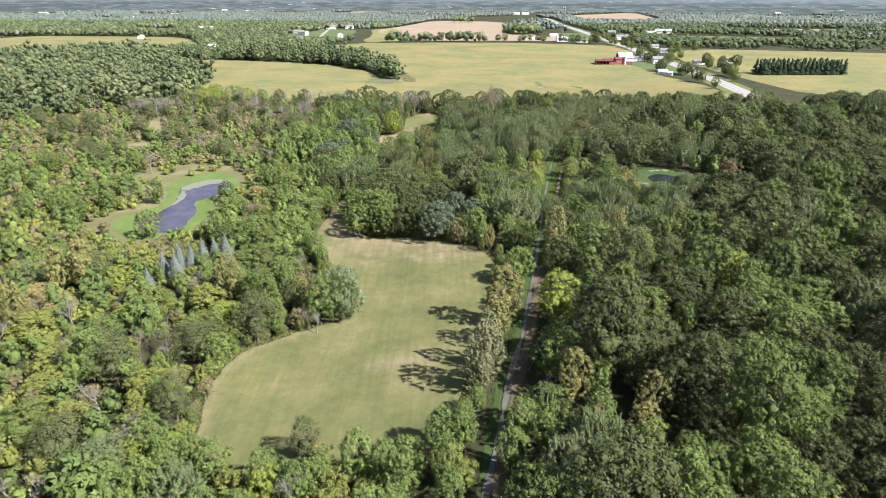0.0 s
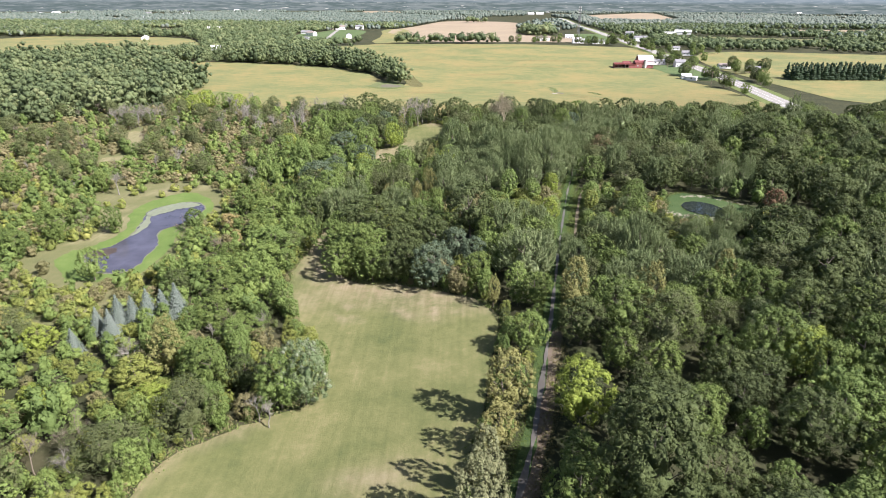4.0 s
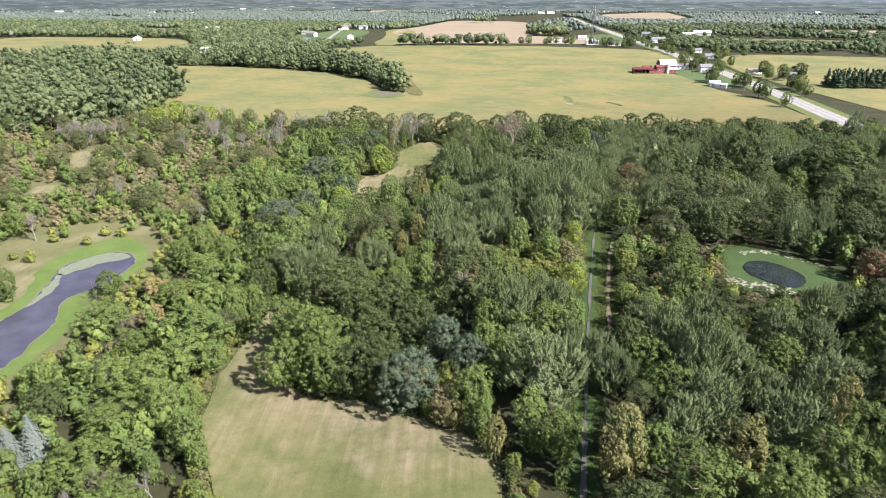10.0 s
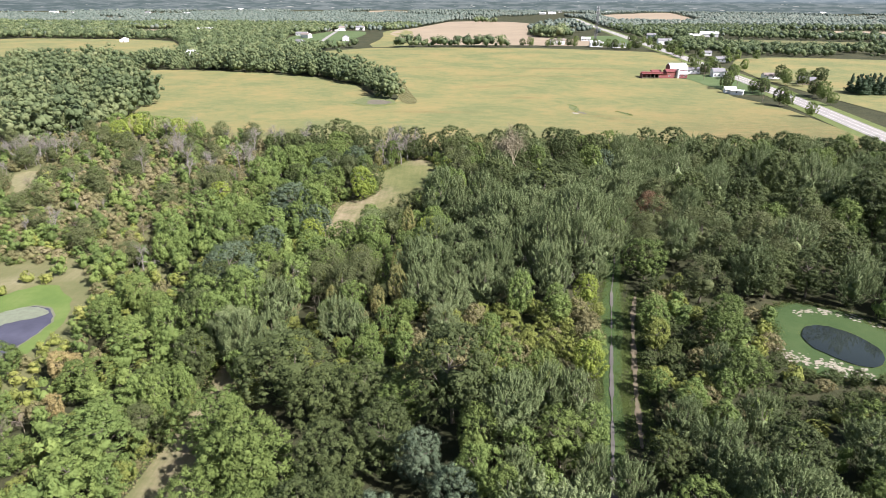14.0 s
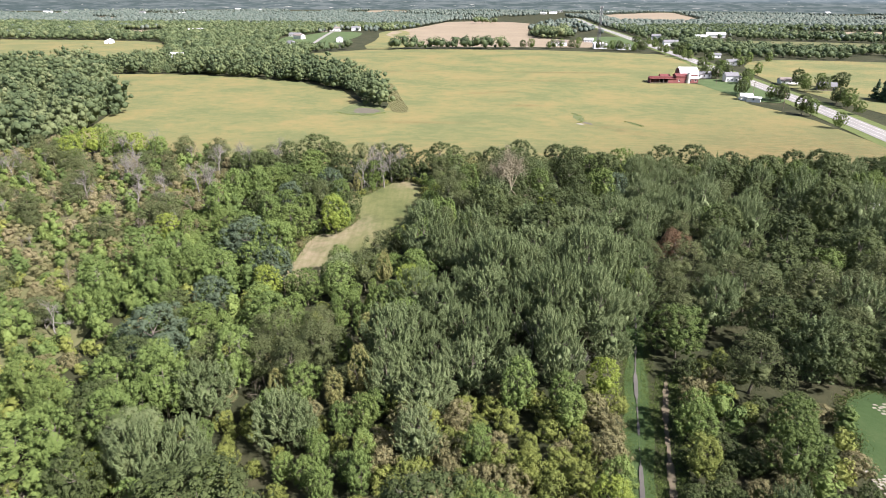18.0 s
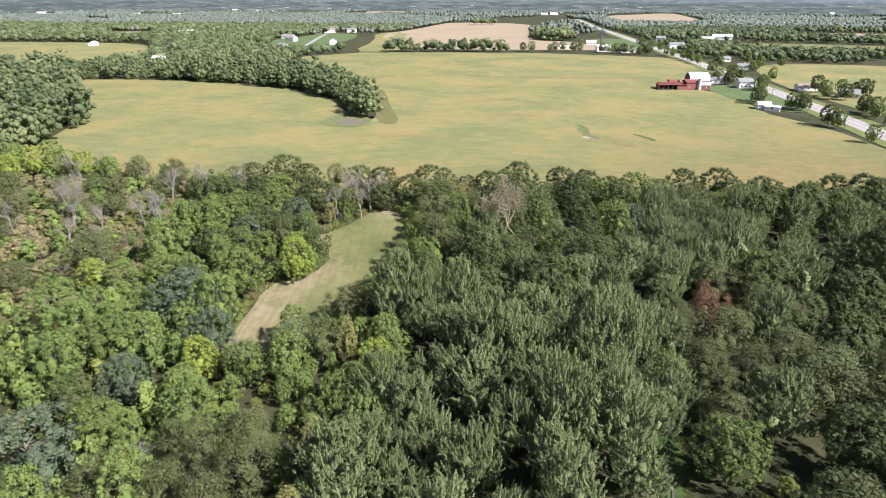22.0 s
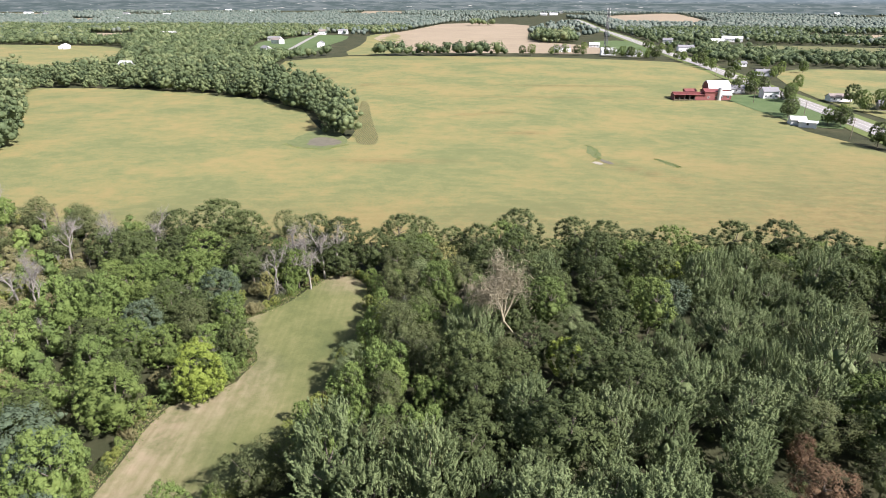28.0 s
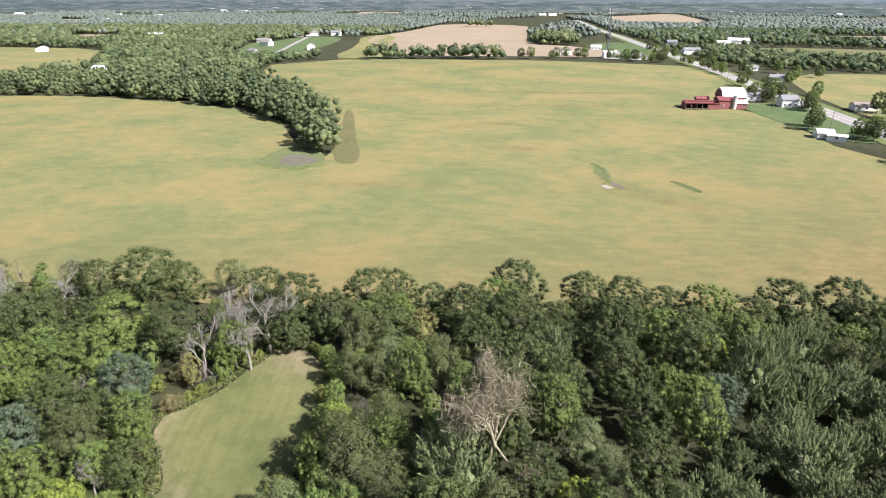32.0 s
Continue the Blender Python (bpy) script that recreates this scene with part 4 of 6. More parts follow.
    if x > -66 and y > 232:
        return (("young_tree", 4), ("oak", 1.8), ("ash", 3), ("maple", 0.5), ("bush", 1)), 4.2, 0.94, 1.1
    if y > 300:
        return (("brown_bush", 7), ("young_tree", 2.0), ("bush", 0.7), ("elm", 1.0), ("dead_tree", 0.9)), 3.2, 0.92, 0.85
    if x < -70 and 148 < y < 205:
        return (("bush", 5), ("young_tree", 1.4), ("brown_bush", 1)), 3.0, 0.85, 0.95
    if x > -80 and y > 150:
        return (("ash", 3), ("young_tree", 5), ("bush", 1), ("oak", 0.7)), 3.9, 0.84, 1.05
    if y > 260:
        return (("brown_bush", 5.5), ("bush", 1.2), ("young_tree", 2.4), ("elm", 0.4), ("dead_tree", 0.6)), 3.1, 0.85, 0.85
    return (("bush", 4), ("young_tree", 4), ("brown_bush", 1.5), ("ash", 0.9), ("poplar", 0.25), ("elm", 0.6), ("dead_tree", 0.7)), 3.5, 0.98, 1.02


def open_ground(x, y):
    """True where no tree grows near the walk."""
    o = inside(grow(MEADOW_A, 1.0), x, y) | inside(MEADOW_A, x, y) | inside(MEADOW_B, x, y) | inside(MEADOW_B + (-1.6, 0), x, y) | inside(MARSH_A, x, y) | inside(grow(BANK_B, 1.2), x, y)
    o |= inside(SEDGE_A, x, y) & (rnd.uniform(size=np.shape(x)) > 0.04)
    for gap in SCRUB_GAPS:
        o |= inside(grow(gap, 2.0), x, y)
    o |= inside(CROP_A, x, y) | ((dist_to(TRAIL, x, y) < 3.1) & (y < 262)) | ((dist_to(TRAIL, x, y) < 7.5) & (x > np.interp(y, ty, tx)) & (y < 124)) | (dist_to(LANE, x, y) < 2.4) | (dist_to(HIGHWAY, x, y) < 17)
    o |= (y > 382) & (x > -60) & (x < 215) | (y > 398) & (x > -95)
    return o


LANDMARKS = []


def clear_of_landmarks(x, y):
    return all(math.hypot(x - a, y - b) > c for a, b, c in LANDMARKS)


def landmark(name, meshes, x, y, scale, label, room=3.0, category="tree", stretch=1.0, turn=0.0):
    LANDMARKS.append((x, y, room))
    return plant(name, meshes, x, y, scale, turn, label, category, stretch=stretch)


def crown_in(kind, level, k, mat):
    me = TEMPLATES[kind, level][k][1].copy()
    me.materials.clear()
    me.materials.append(mat)
    return me


def bare_meshes(mat, *shape):
    wood, twigs = bare_shape(*shape)
    return mesh_of("trunk", *wood, [mat]), mesh_of("twig_spray", *twigs, [mat])


BARE = [bare_meshes(DEADWOOD, 40 + k, 9.0, 0.42 + 0.05 * k, 4, 3, 0.20, 420) for k in range(4)]
BROWNBARE = [bare_meshes(TWIGS, 50 + k, 8.0, 0.40 + 0.05 * k, 4, 3, 0.15, 420) for k in range(4)]
TANBARE = bare_meshes(TANWOOD, 61, 15.0, 0.62, 7, 3, 0.30, 4200)
SPRUCES = [mesh_of("crown", *spruce_shape(70 + k, 8.0, 3.1), [BLUE]) for k in range(2)]
WILLOW_CROWN = mesh_of("crown", *crown_shape("willow", 80, 0), [WILLOW])
SMALL_TRUNK = TEMPLATES["young_tree", 0][0][0]
BIG_TRUNK = TEMPLATES["oak", 0][0][0]
PALE_TREE = crown_in("maple", 0, 1, PALE)
RED_TREE = crown_in("maple", 0, 2, RED)
ORANGE_TREE = crown_in("young_tree", 0, 1, ORANGE)
LIME_TREE = crown_in("maple", 0, 0, LIME)
TAN_TREE = crown_in("poplar", 0, 1, YELLOW)
GREY_POPLAR = crown_in("poplar", 0, 2, TANLEAF)
GREEN_POPLAR = crown_in("poplar", 0, 0, YOUNG)

landmark("poplar", (SMALL_TRUNK, PALE_TREE), -23.2, 123.5, 1.12, "tree with white undersides of leaves at the meadow edge", 4)
landmark("poplar", (SMALL_TRUNK, TAN_TREE), -52.6, 132.5, 1.3, "yellow-tan tree turning in autumn", 3.5, stretch=0.8)
landmark("maple", TEMPLATES["maple", 0][1], -43, 127, 1.0, "bright green maple in the scrub", 3)
for k, (x, y, s) in enumerate(((-62.3, 157.6, 1.1), (-68, 155, 1.05), (-70.7, 153, 0.95), (-72.3, 146.4, 0.95), (-76.7, 148.8, 0.85), (-77, 140, 0.8),
                               (-73.8, 152.5, 1.0), (-64.8, 155.6, 1.0), (-66.4, 151, 0.9))):
    landmark("spruce", (SMALL_TRUNK, SPRUCES[k % 2]), x, y, s * 1.02, "blue-grey spruce in a small planted group", 2.6, "tree", 1.0, k * 0.9)
landmark("ash", TEMPLATES["ash", 0][1], -93, 175.5, 0.8, "light green spreading tree beside the pond", 4)
landmark("willow", (BIG_TRUNK, WILLOW_CROWN), -37.2, 221.5, 1.18, "pale green weeping willow with bare lower stems", 4.5)
landmark("poplar", TEMPLATES["poplar", 0][1], 13.2, 156.5, 0.62, "small yellow poplar at the meadow corner", 2.5)
landmark("poplar", (SMALL_TRUNK, crown_in("poplar", 0, 1, ELM)), -3.2, 249.5, 1.05, "thin tree with a bare pale trunk", 2.5)
landmark("maple", (SMALL_TRUNK, RED_TREE), 107.5, 219, 0.72, "red autumn maple near the small pond", 3)
landmark("bush", (SMALL_TRUNK, ORANGE_TREE), -63, 201, 0.7, "orange-brown shrub near the marsh", 2.5)
landmark("maple", (SMALL_TRUNK, LIME_TREE), -27, 321.5, 1.05, "yellow-green maple standing at the hay strip", 3.5)
landmark("dead_tree", TANBARE, 27.2, 333.3, 1.22, "broad dead tree with tan twigs", 5.5, stretch=1.35)
landmark("maple", (SMALL_TRUNK, LIME_TREE), 25.2, 113.5, 1.05, "bright yellow-green tree beside the ditch", 5.5)
landmark("poplar", TEMPLATES["poplar", 0][0], 13.2, 115.5, 1.45, "pale yellow poplar at the meadow edge", 4.5, stretch=0.78)
landmark("poplar", TEMPLATES["poplar", 0][2], 11.0, 107, 1.05, "pale yellow poplar at the meadow edge", 3.5, stretch=0.8)
landmark("poplar", (SMALL_TRUNK, GREY_POPLAR), 7.5, 92, 1.35, "pale tan poplar losing its leaves", 4.5, stretch=0.82)
landmark("poplar", (SMALL_TRUNK, GREY_POPLAR), 9.0, 99, 1.0, "pale tan poplar losing its leaves", 3.0, turn=1.2)
landmark("poplar", (SMALL_TRUNK, GREEN_POPLAR), 0.3, 68.5, 0.85, "bright green poplar beside the ditch", 3)
landmark("poplar", (SMALL_TRUNK, GREEN_POPLAR), 3.8, 76, 0.78, "bright green poplar beside the ditch", 3, turn=2.0)
MEADOW_SNAGS = [(-21.5, 365.5, 1.5), (-17.3, 362.5, 1.25), (-15.1, 368, 1.5), (-25, 360, 1.2), (-12, 372, 1.3), (-19, 368, 1.35), (-23, 369, 1.3), (-33, 254, 0.8),
        (-41, 350, 0.8), (-30, 332, 0.8), (-63, 378, 1.4), (-70, 372, 1.3), (-76, 380, 1.2), (-84, 374, 1.4), (-62, 134, 0.9), (-30.7, 118.8, 0.6)]
SCRUB_SNAGS = [(-28.5, 117.2, 0.55), (6, 214, 0.7), (8, 345, 0.9), (11, 329, 0.8), (33, 240, 0.8), (27, 252, 0.9), (-62, 88, 0.8), (-75, 101, 0.9),
        (-84, 118, 1.0), (-95, 110, 0.9), (-70, 72, 0.8), (-52, 78, 0.7), (-56, 104, 0.7), (-88, 94, 0.9), (18.5, 86, 0.6), (-110, 130, 1.0)]
WET_SNAGS = [(-84, 330, 1.1), (-92, 345, 1.2), (-104, 350, 1.2), (-112, 360, 1.2), (-78, 352, 1.0), (-98, 338, 1.1), (-120, 345, 1.2), (-70, 330, 0.9),
        (-22, 64, 0.8), (-12, 60, 0.9), (-6, 63, 0.7), (-78, 262, 0.9), (-118, 285, 1.1), (-126, 250, 1.1), (-66, 300, 0.9), (-75, 315, 0.9)]
SNAG_ROW = [(-188, 361, 0.9), (-182.7, 358, 1.1), (-178.5, 355.7, 1.0), (-178.9, 360, 1.2), (-174.5, 356.7, 1.1), (-171.4, 355.2, 0.9), (-171.4, 358.5, 1.2), (-170.1, 360.3, 1.0),
            (-168.8, 362, 1.1), (-166.5, 362.2, 1.2), (-166.7, 367.6, 1.0), (-163.6, 367.7, 0.9), (-162.5, 371.6, 1.0), (-184.6, 366.8, 1.1), (-177.3, 367, 1.0), (-114.5, 364.5, 1.2),
            (-115.1, 370, 1.1), (-114.3, 361, 1.2), (-82.7, 351.8, 1.2), (-82.2, 355.8, 1.1), (-79.3, 352.7, 1.2), (-133.1, 395, 1.2), (-127.7, 392.8, 1.1), (-121.3, 398.3, 1.2)]
for k, (x, y, s) in enumerate(MEADOW_SNAGS + SCRUB_SNAGS + WET_SNAGS + SNAG_ROW):
    landmark("dead_tree", BARE[k % 4], x, y, s * 1.2, "bare grey dead tree with forked branches", 1.6, turn=k * 1.3)
for k, (x, y, s) in enumerate(((-95, 88, 0.8), (-67, 214, 0.7), (-70, 290, 0.8), (-58, 262, 0.7), (36, 92, 0.6), (-14, 64, 0.55), (-90, 120, 0.8), (-52, 275, 0.6))):
    landmark("young_tree", (SMALL_TRUNK, ORANGE_TREE), x, y, s, "small tree turning orange-brown in autumn", 1.8, turn=k * 0.7)

# the trees that stand out one by one: x, y and the reach of the crown
STANDING = {
    "oak": ("oak", "oak", OAK, 5.3, 13.0, "dark green oak with a broad dense crown"),
    "blue": ("oak", "oak", BLUEOAK, 5.3, 13.0, "large grey-green oak with a dense clumped crown"),
    "maple": ("maple", "maple", MAPLE, 4.2, 12.0, "green maple with a full lobed crown"),
    "ash": ("ash", "maple", YOUNG, 4.2, 12.0, "bright green ash with a rounded crown"),
    "silver": ("silver_maple", "silver_maple", SILVER, 4.2, 13.6, "silvery green maple with upright plumes of leaves"),
    "elm": ("elm", "elm", ELM, 4.1, 12.0, "olive brown elm with a thin layered crown"),
    "grey": ("poplar", "elm", WILLOW, 4.1, 12.0, "pale grey-green poplar with a loose crown"),
    "lime": ("maple", "maple", LIME, 4.2, 12.0, "yellow-green maple turning in autumn"),
    "yellow": ("poplar", "poplar", YELLOW, 2.5, 12.5, "yellowing poplar with an airy crown"),
    "young": ("young_tree", "young_tree", YOUNG, 2.2, 7.6, "slender young green tree in dense growth"),
    "scrub": ("young_tree", "young_tree", SCRUB, 2.2, 7.6, "broad yellow-green scrub tree in wet ground"),
    "orange": ("young_tree", "young_tree", ORANGE, 2.2, 7.6, "small tree turning orange-brown in autumn"),
    "red": ("elm", "elm", RED, 4.1, 12.0, "rusty red-brown tree in autumn leaf"),
}
STAND_MESHES = {}
CROWNS = []


def tree_height(kind, reach):
    if kind in ("young", "scrub", "orange"):
        return min(3.0 * reach, 9.5)
    if kind == "yellow":
        return min(3.2 * reach, 12.0)
    return max(6.0, min(1.55 * reach + 4.0, 13.5))


def stand(kind, places):
    name, shape, mat, rad, top, label = STANDING[kind]
    if kind not in STAND_MESHES:
        STAND_MESHES[kind] = [(TEMPLATES[shape, 0][k][0], crown_in(shape, 0, k, mat)) for k in range(3)]
    for k, (x, y, reach) in enumerate(places):
        wide = reach / rad
        tall = tree_height(kind, reach) * (0.72 if x < -38 and y < 235 else 1.0) / (top * wide)
        CROWNS.append((x, y, reach))
        plant(name, STAND_MESHES[kind][k % 3], x, y, wide, (k * 2.4 + x) % 6.28, label, "tree", name.replace("_", " ") + " growth", tall)


stand("ash", [
      (-20.5, 66.6, 2.9), (10.7, 71.2, 2.4), (13.1, 77.8, 2.7), (77.6, 104.9, 3.4), (-73.9, 111.2, 4.3), (66.5, 111.6, 4.8), (80.3, 115.5, 3.7),
      (-48.4, 133.1, 4.4), (19.0, 136.6, 3.3), (36.3, 152.7, 2.8), (-57.6, 174.1, 4.8), (12.7, 182.2, 3.2), (-47.9, 183.2, 4.8), (-49.4, 190.8, 6.2),
      (-72.5, 197.6, 4.1)])
stand("ash", [
      (-51.0, 198.5, 4.1), (-58.8, 221.7, 5.3), (49.8, 226.3, 2.7), (-6.6, 229.5, 2.1), (1.2, 260.5, 3.6), (-29.7, 263.7, 4.5), (-33.1, 269.1, 4.2),
      (-17.5, 279.7, 4.2), (3.7, 281.4, 3.0), (-49.3, 285.6, 4.9), (0.7, 286.9, 3.5), (-57.9, 292.4, 4.0), (-19.6, 292.8, 3.4), (-72.7, 293.8, 6.1),
      (0.5, 306.5, 3.5), (23.0, 352.3, 3.1)])
stand("blue", [
      (-1.4, 169.3, 5.2), (9.2, 176.7, 3.6), (4.2, 184.8, 3.7), (-48.6, 251.6, 7.1), (-46.1, 272.8, 4.1), (-36.0, 288.1, 4.6), (-46.8, 300.3, 7.6),
      (-45.4, 338.4, 4.2), (64.3, 347.8, 3.9), (-34.2, 350.4, 4.6)])
stand("elm", [
      (-22.1, 76.6, 2.7), (-50.9, 106.5, 5.3), (57.5, 139.2, 3.8), (78.0, 160.4, 5.6), (36.7, 163.1, 2.6), (-44.7, 196.9, 3.3), (64.2, 240.0, 4.9),
      (-16.4, 256.9, 4.2), (58.8, 265.8, 3.9), (73.7, 266.5, 6.6), (88.7, 268.1, 5.5), (98.2, 269.8, 4.6), (66.7, 273.8, 3.6), (59.9, 275.0, 3.6),
      (74.9, 277.5, 4.3), (65.7, 283.0, 4.8), (-12.0, 285.2, 4.2), (59.9, 291.7, 3.0), (-9.9, 298.7, 3.9), (-6.1, 302.9, 3.5), (8.5, 304.1, 3.6),
      (27.6, 325.1, 3.3), (13.8, 325.4, 3.2), (3.0, 356.7, 2.7), (90.8, 359.3, 3.9), (-30.4, 390.1, 3.5)])
stand("grey", [
      (-56.5, 70.1, 3.4), (-53.2, 73.0, 4.2), (65.0, 137.8, 4.1), (-108.6, 140.4, 4.4), (-17.5, 285.2, 4.1), (-1.3, 323.6, 2.2), (-0.8, 327.5, 2.6),
      (43.8, 333.8, 2.4), (41.4, 337.8, 3.1), (9.4, 360.6, 2.9)])
stand("lime", [
      (-26.0, 66.4, 2.5), (-43.9, 75.2, 2.9), (-50.1, 76.7, 2.3), (-50.3, 120.8, 3.1), (-72.6, 120.9, 2.6), (68.8, 127.7, 4.3), (-84.8, 140.2, 3.2),
      (33.3, 209.4, 2.8), (-43.5, 219.9, 2.9), (37.8, 237.1, 2.7), (-0.1, 277.3, 3.7), (-35.4, 280.4, 3.7), (-75.4, 313.1, 3.6), (38.3, 326.5, 2.9),
      (3.6, 342.2, 2.8), (68.2, 362.5, 2.9)])
stand("maple", [
      (28.5, 63.5, 3.1), (37.2, 63.9, 3.1), (44.2, 64.4, 4.3), (35.6, 67.7, 2.6), (58.0, 72.6, 3.0), (56.2, 75.4, 4.0), (17.6, 79.3, 3.3),
      (-70.7, 80.8, 4.3), (54.3, 88.3, 4.8), (60.1, 89.2, 4.0), (21.3, 93.2, 4.2), (66.7, 99.1, 5.2), (41.5, 123.5, 3.4), (53.4, 127.8, 3.6),
      (35.3, 128.5, 3.4), (39.4, 141.6, 5.6), (74.6, 143.7, 4.9), (-42.0, 145.5, 3.8), (51.6, 145.9, 3.7), (-50.4, 151.7, 4.6), (22.6, 154.8, 3.2),
      (-50.9, 161.6, 4.9), (42.2, 166.4, 3.5), (9.8, 166.5, 3.7), (40.5, 174.3, 3.6), (-26.7, 177.6, 4.2), (-20.3, 183.1, 6.0)])
stand("maple", [
      (25.2, 187.5, 3.9), (-60.9, 188.1, 3.1), (-31.5, 193.9, 4.8), (59.3, 205.8, 3.4), (-46.7, 206.6, 4.2), (-60.3, 207.0, 4.8), (61.2, 218.2, 3.7),
      (64.0, 225.4, 3.6), (-3.0, 230.7, 2.4), (54.6, 251.0, 4.6), (-42.8, 258.6, 4.5), (52.0, 272.0, 3.1), (-25.1, 278.6, 3.7), (-65.5, 309.0, 4.7),
      (-39.1, 314.2, 5.6), (84.8, 314.8, 4.1), (-44.7, 331.2, 4.2), (-38.4, 331.2, 3.5), (57.4, 352.1, 3.1), (-55.9, 352.3, 4.3), (-49.0, 355.1, 4.3),
      (-43.0, 358.6, 4.9), (76.1, 367.4, 4.1), (59.3, 367.5, 4.6), (-44.7, 368.5, 5.3), (3.7, 373.0, 3.1), (72.9, 376.5, 4.9)])
stand("oak", [
      (58.0, 60.8, 3.4), (52.7, 64.8, 3.8), (61.4, 68.3, 3.7), (40.7, 74.0, 3.5), (50.5, 79.0, 3.6), (71.5, 86.3, 4.4), (35.9, 87.6, 4.4),
      (45.8, 88.5, 4.5), (68.1, 92.9, 4.3), (39.8, 95.1, 4.7), (34.4, 104.5, 6.2), (58.4, 105.7, 5.1), (50.8, 113.3, 3.8), (38.7, 114.0, 3.5),
      (56.4, 118.7, 4.2), (36.4, 119.0, 2.5), (50.8, 119.4, 4.3), (-41.6, 121.4, 2.8), (-36.2, 127.9, 2.8), (30.1, 138.4, 4.2), (90.0, 162.8, 4.3),
      (-11.3, 174.5, 4.5), (-9.8, 184.8, 4.9), (95.4, 186.0, 6.2), (94.3, 193.0, 5.1), (-21.7, 207.4, 8.1)])
stand("oak", [
      (90.5, 244.5, 5.2), (80.5, 243.8, 5.4), (104.1, 254.5, 5.5), (-42.5, 324.1, 3.3), (-24.2, 333.3, 3.4), (-36.5, 343.1, 3.9), (51.0, 343.7, 3.8), (-42.5, 344.1, 4.7),
      (40.1, 351.4, 4.1), (50.0, 354.6, 5.0), (-32.6, 366.3, 4.9), (89.9, 369.6, 4.2), (32.9, 370.3, 5.4), (-3.0, 372.3, 4.6), (54.2, 372.8, 4.3),
      (102.9, 373.4, 4.3), (23.7, 374.0, 5.1), (100.5, 378.1, 5.9), (88.7, 378.3, 5.4), (-12.3, 378.7, 5.1), (48.7, 380.9, 5.1), (-20.9, 383.3, 4.5),
      (-39.4, 384.8, 4.5), (-58.6, 384.8, 4.6), (8.5, 385.9, 3.7), (-47.4, 386.0, 6.7), (35.0, 386.5, 5.3)])
stand("orange", [
      (-19.5, 74.7, 1.5), (25.4, 79.8, 1.6), (-98.7, 130.1, 2.8), (-69.5, 213.1, 2.8)])
stand("red", [
      (67.4, 295.2, 3.5), (69.5, 304.1, 1.9)])
stand("scrub", [
      (-64.3, 82.8, 3.1), (-72.9, 90.9, 4.2), (-55.1, 92.5, 3.2), (-76.3, 100.7, 5.1), (-89.2, 113.7, 5.0), (-57.1, 128.1, 4.3), (48.2, 218.8, 2.5)])
stand("silver", [
      (23.8, 65.3, 3.2), (17.6, 66.6, 3.4), (-39.0, 66.9, 4.3), (22.5, 70.2, 4.0), (89.3, 110.2, 4.7), (57.3, 155.1, 5.1), (32.6, 156.2, 2.8),
      (47.5, 160.5, 4.7), (64.1, 165.3, 3.1), (48.8, 166.1, 3.0), (58.5, 166.6, 3.2), (69.0, 166.7, 4.9), (22.0, 169.6, 6.0), (56.3, 174.7, 3.9),
      (48.0, 179.3, 4.0), (33.5, 179.4, 2.6), (74.4, 181.9, 3.7), (18.3, 182.1, 2.8), (47.9, 185.4, 3.9), (69.8, 185.9, 4.0), (44.7, 192.5, 2.9),
      (87.8, 194.6, 4.1)])
stand("silver", [
      (56.0, 208.2, 2.9), (6.2, 223.9, 3.7), (-14.0, 228.7, 3.4), (-17.7, 229.5, 3.8), (7.2, 234.0, 4.3), (-32.9, 236.5, 4.8), (14.4, 239.5, 4.5),
      (22.7, 240.1, 3.4), (77.3, 244.6, 5.5), (7.7, 246.1, 3.4), (40.8, 248.4, 4.0), (29.9, 249.7, 4.3), (12.7, 254.0, 4.0), (18.4, 265.6, 5.5),
      (40.4, 266.2, 5.3), (30.3, 266.5, 5.3), (12.1, 274.2, 3.5), (16.3, 284.0, 5.3), (43.4, 287.7, 6.0), (30.7, 287.8, 6.4), (48.6, 293.5, 4.2),
      (22.6, 293.5, 4.2)])
stand("silver", [
      (39.7, 294.2, 4.2), (29.9, 295.6, 4.1), (60.1, 300.7, 3.8), (43.6, 307.2, 4.7), (30.4, 310.2, 4.9), (65.2, 310.9, 5.0), (75.4, 314.6, 5.2),
      (55.9, 315.1, 5.2), (92.1, 316.9, 5.2), (59.7, 325.6, 3.0), (51.1, 326.3, 2.7), (78.2, 326.8, 3.5), (70.2, 327.2, 3.5), (56.8, 329.7, 2.8),
      (17.2, 334.3, 2.6), (71.0, 334.8, 4.4), (61.8, 335.3, 2.6), (77.7, 337.2, 3.4), (83.8, 339.7, 3.1), (71.0, 341.5, 3.7), (91.2, 345.5, 3.8),
      (85.4, 350.8, 4.2)])
stand("yellow", [
      (32.3, 76.2, 2.2), (15.1, 369.5, 2.8)])
stand("young", [
      (27.7, 87.5, 2.5)])
stand("oak", [(-6.7, 174.5, 4.6), (-14, 199, 5.0), (-6.9, 201.3, 5.0), (-2, 189, 5.0)])
stand("maple", [(-17.6, 175, 4.2), (-24, 190, 4.6), (0.2, 198.4, 4.0), (-20, 181, 4.4)])
stand("ash", [(-163.4, 408, 4.5), (-136.2, 397, 5.1), (-117.5, 395.6, 3.8), (-156.6, 420, 3.8)])
stand("lime", [(-149.4, 400.3, 5.2), (-128.8, 398.4, 4.3), (-152.6, 390, 4.6)])
CROWNS = np.array(CROWNS)
REACH = {"oak": 5.0, "maple": 4.0, "ash": 4.0, "silver_maple": 4.0, "elm": 3.9, "young_tree": 2.0, "bush": 1.9, "brown_bush": 1.9, "dark_bush": 1.9, "poplar": 2.4, "pine": 2.2, "dead_tree": 1.0}

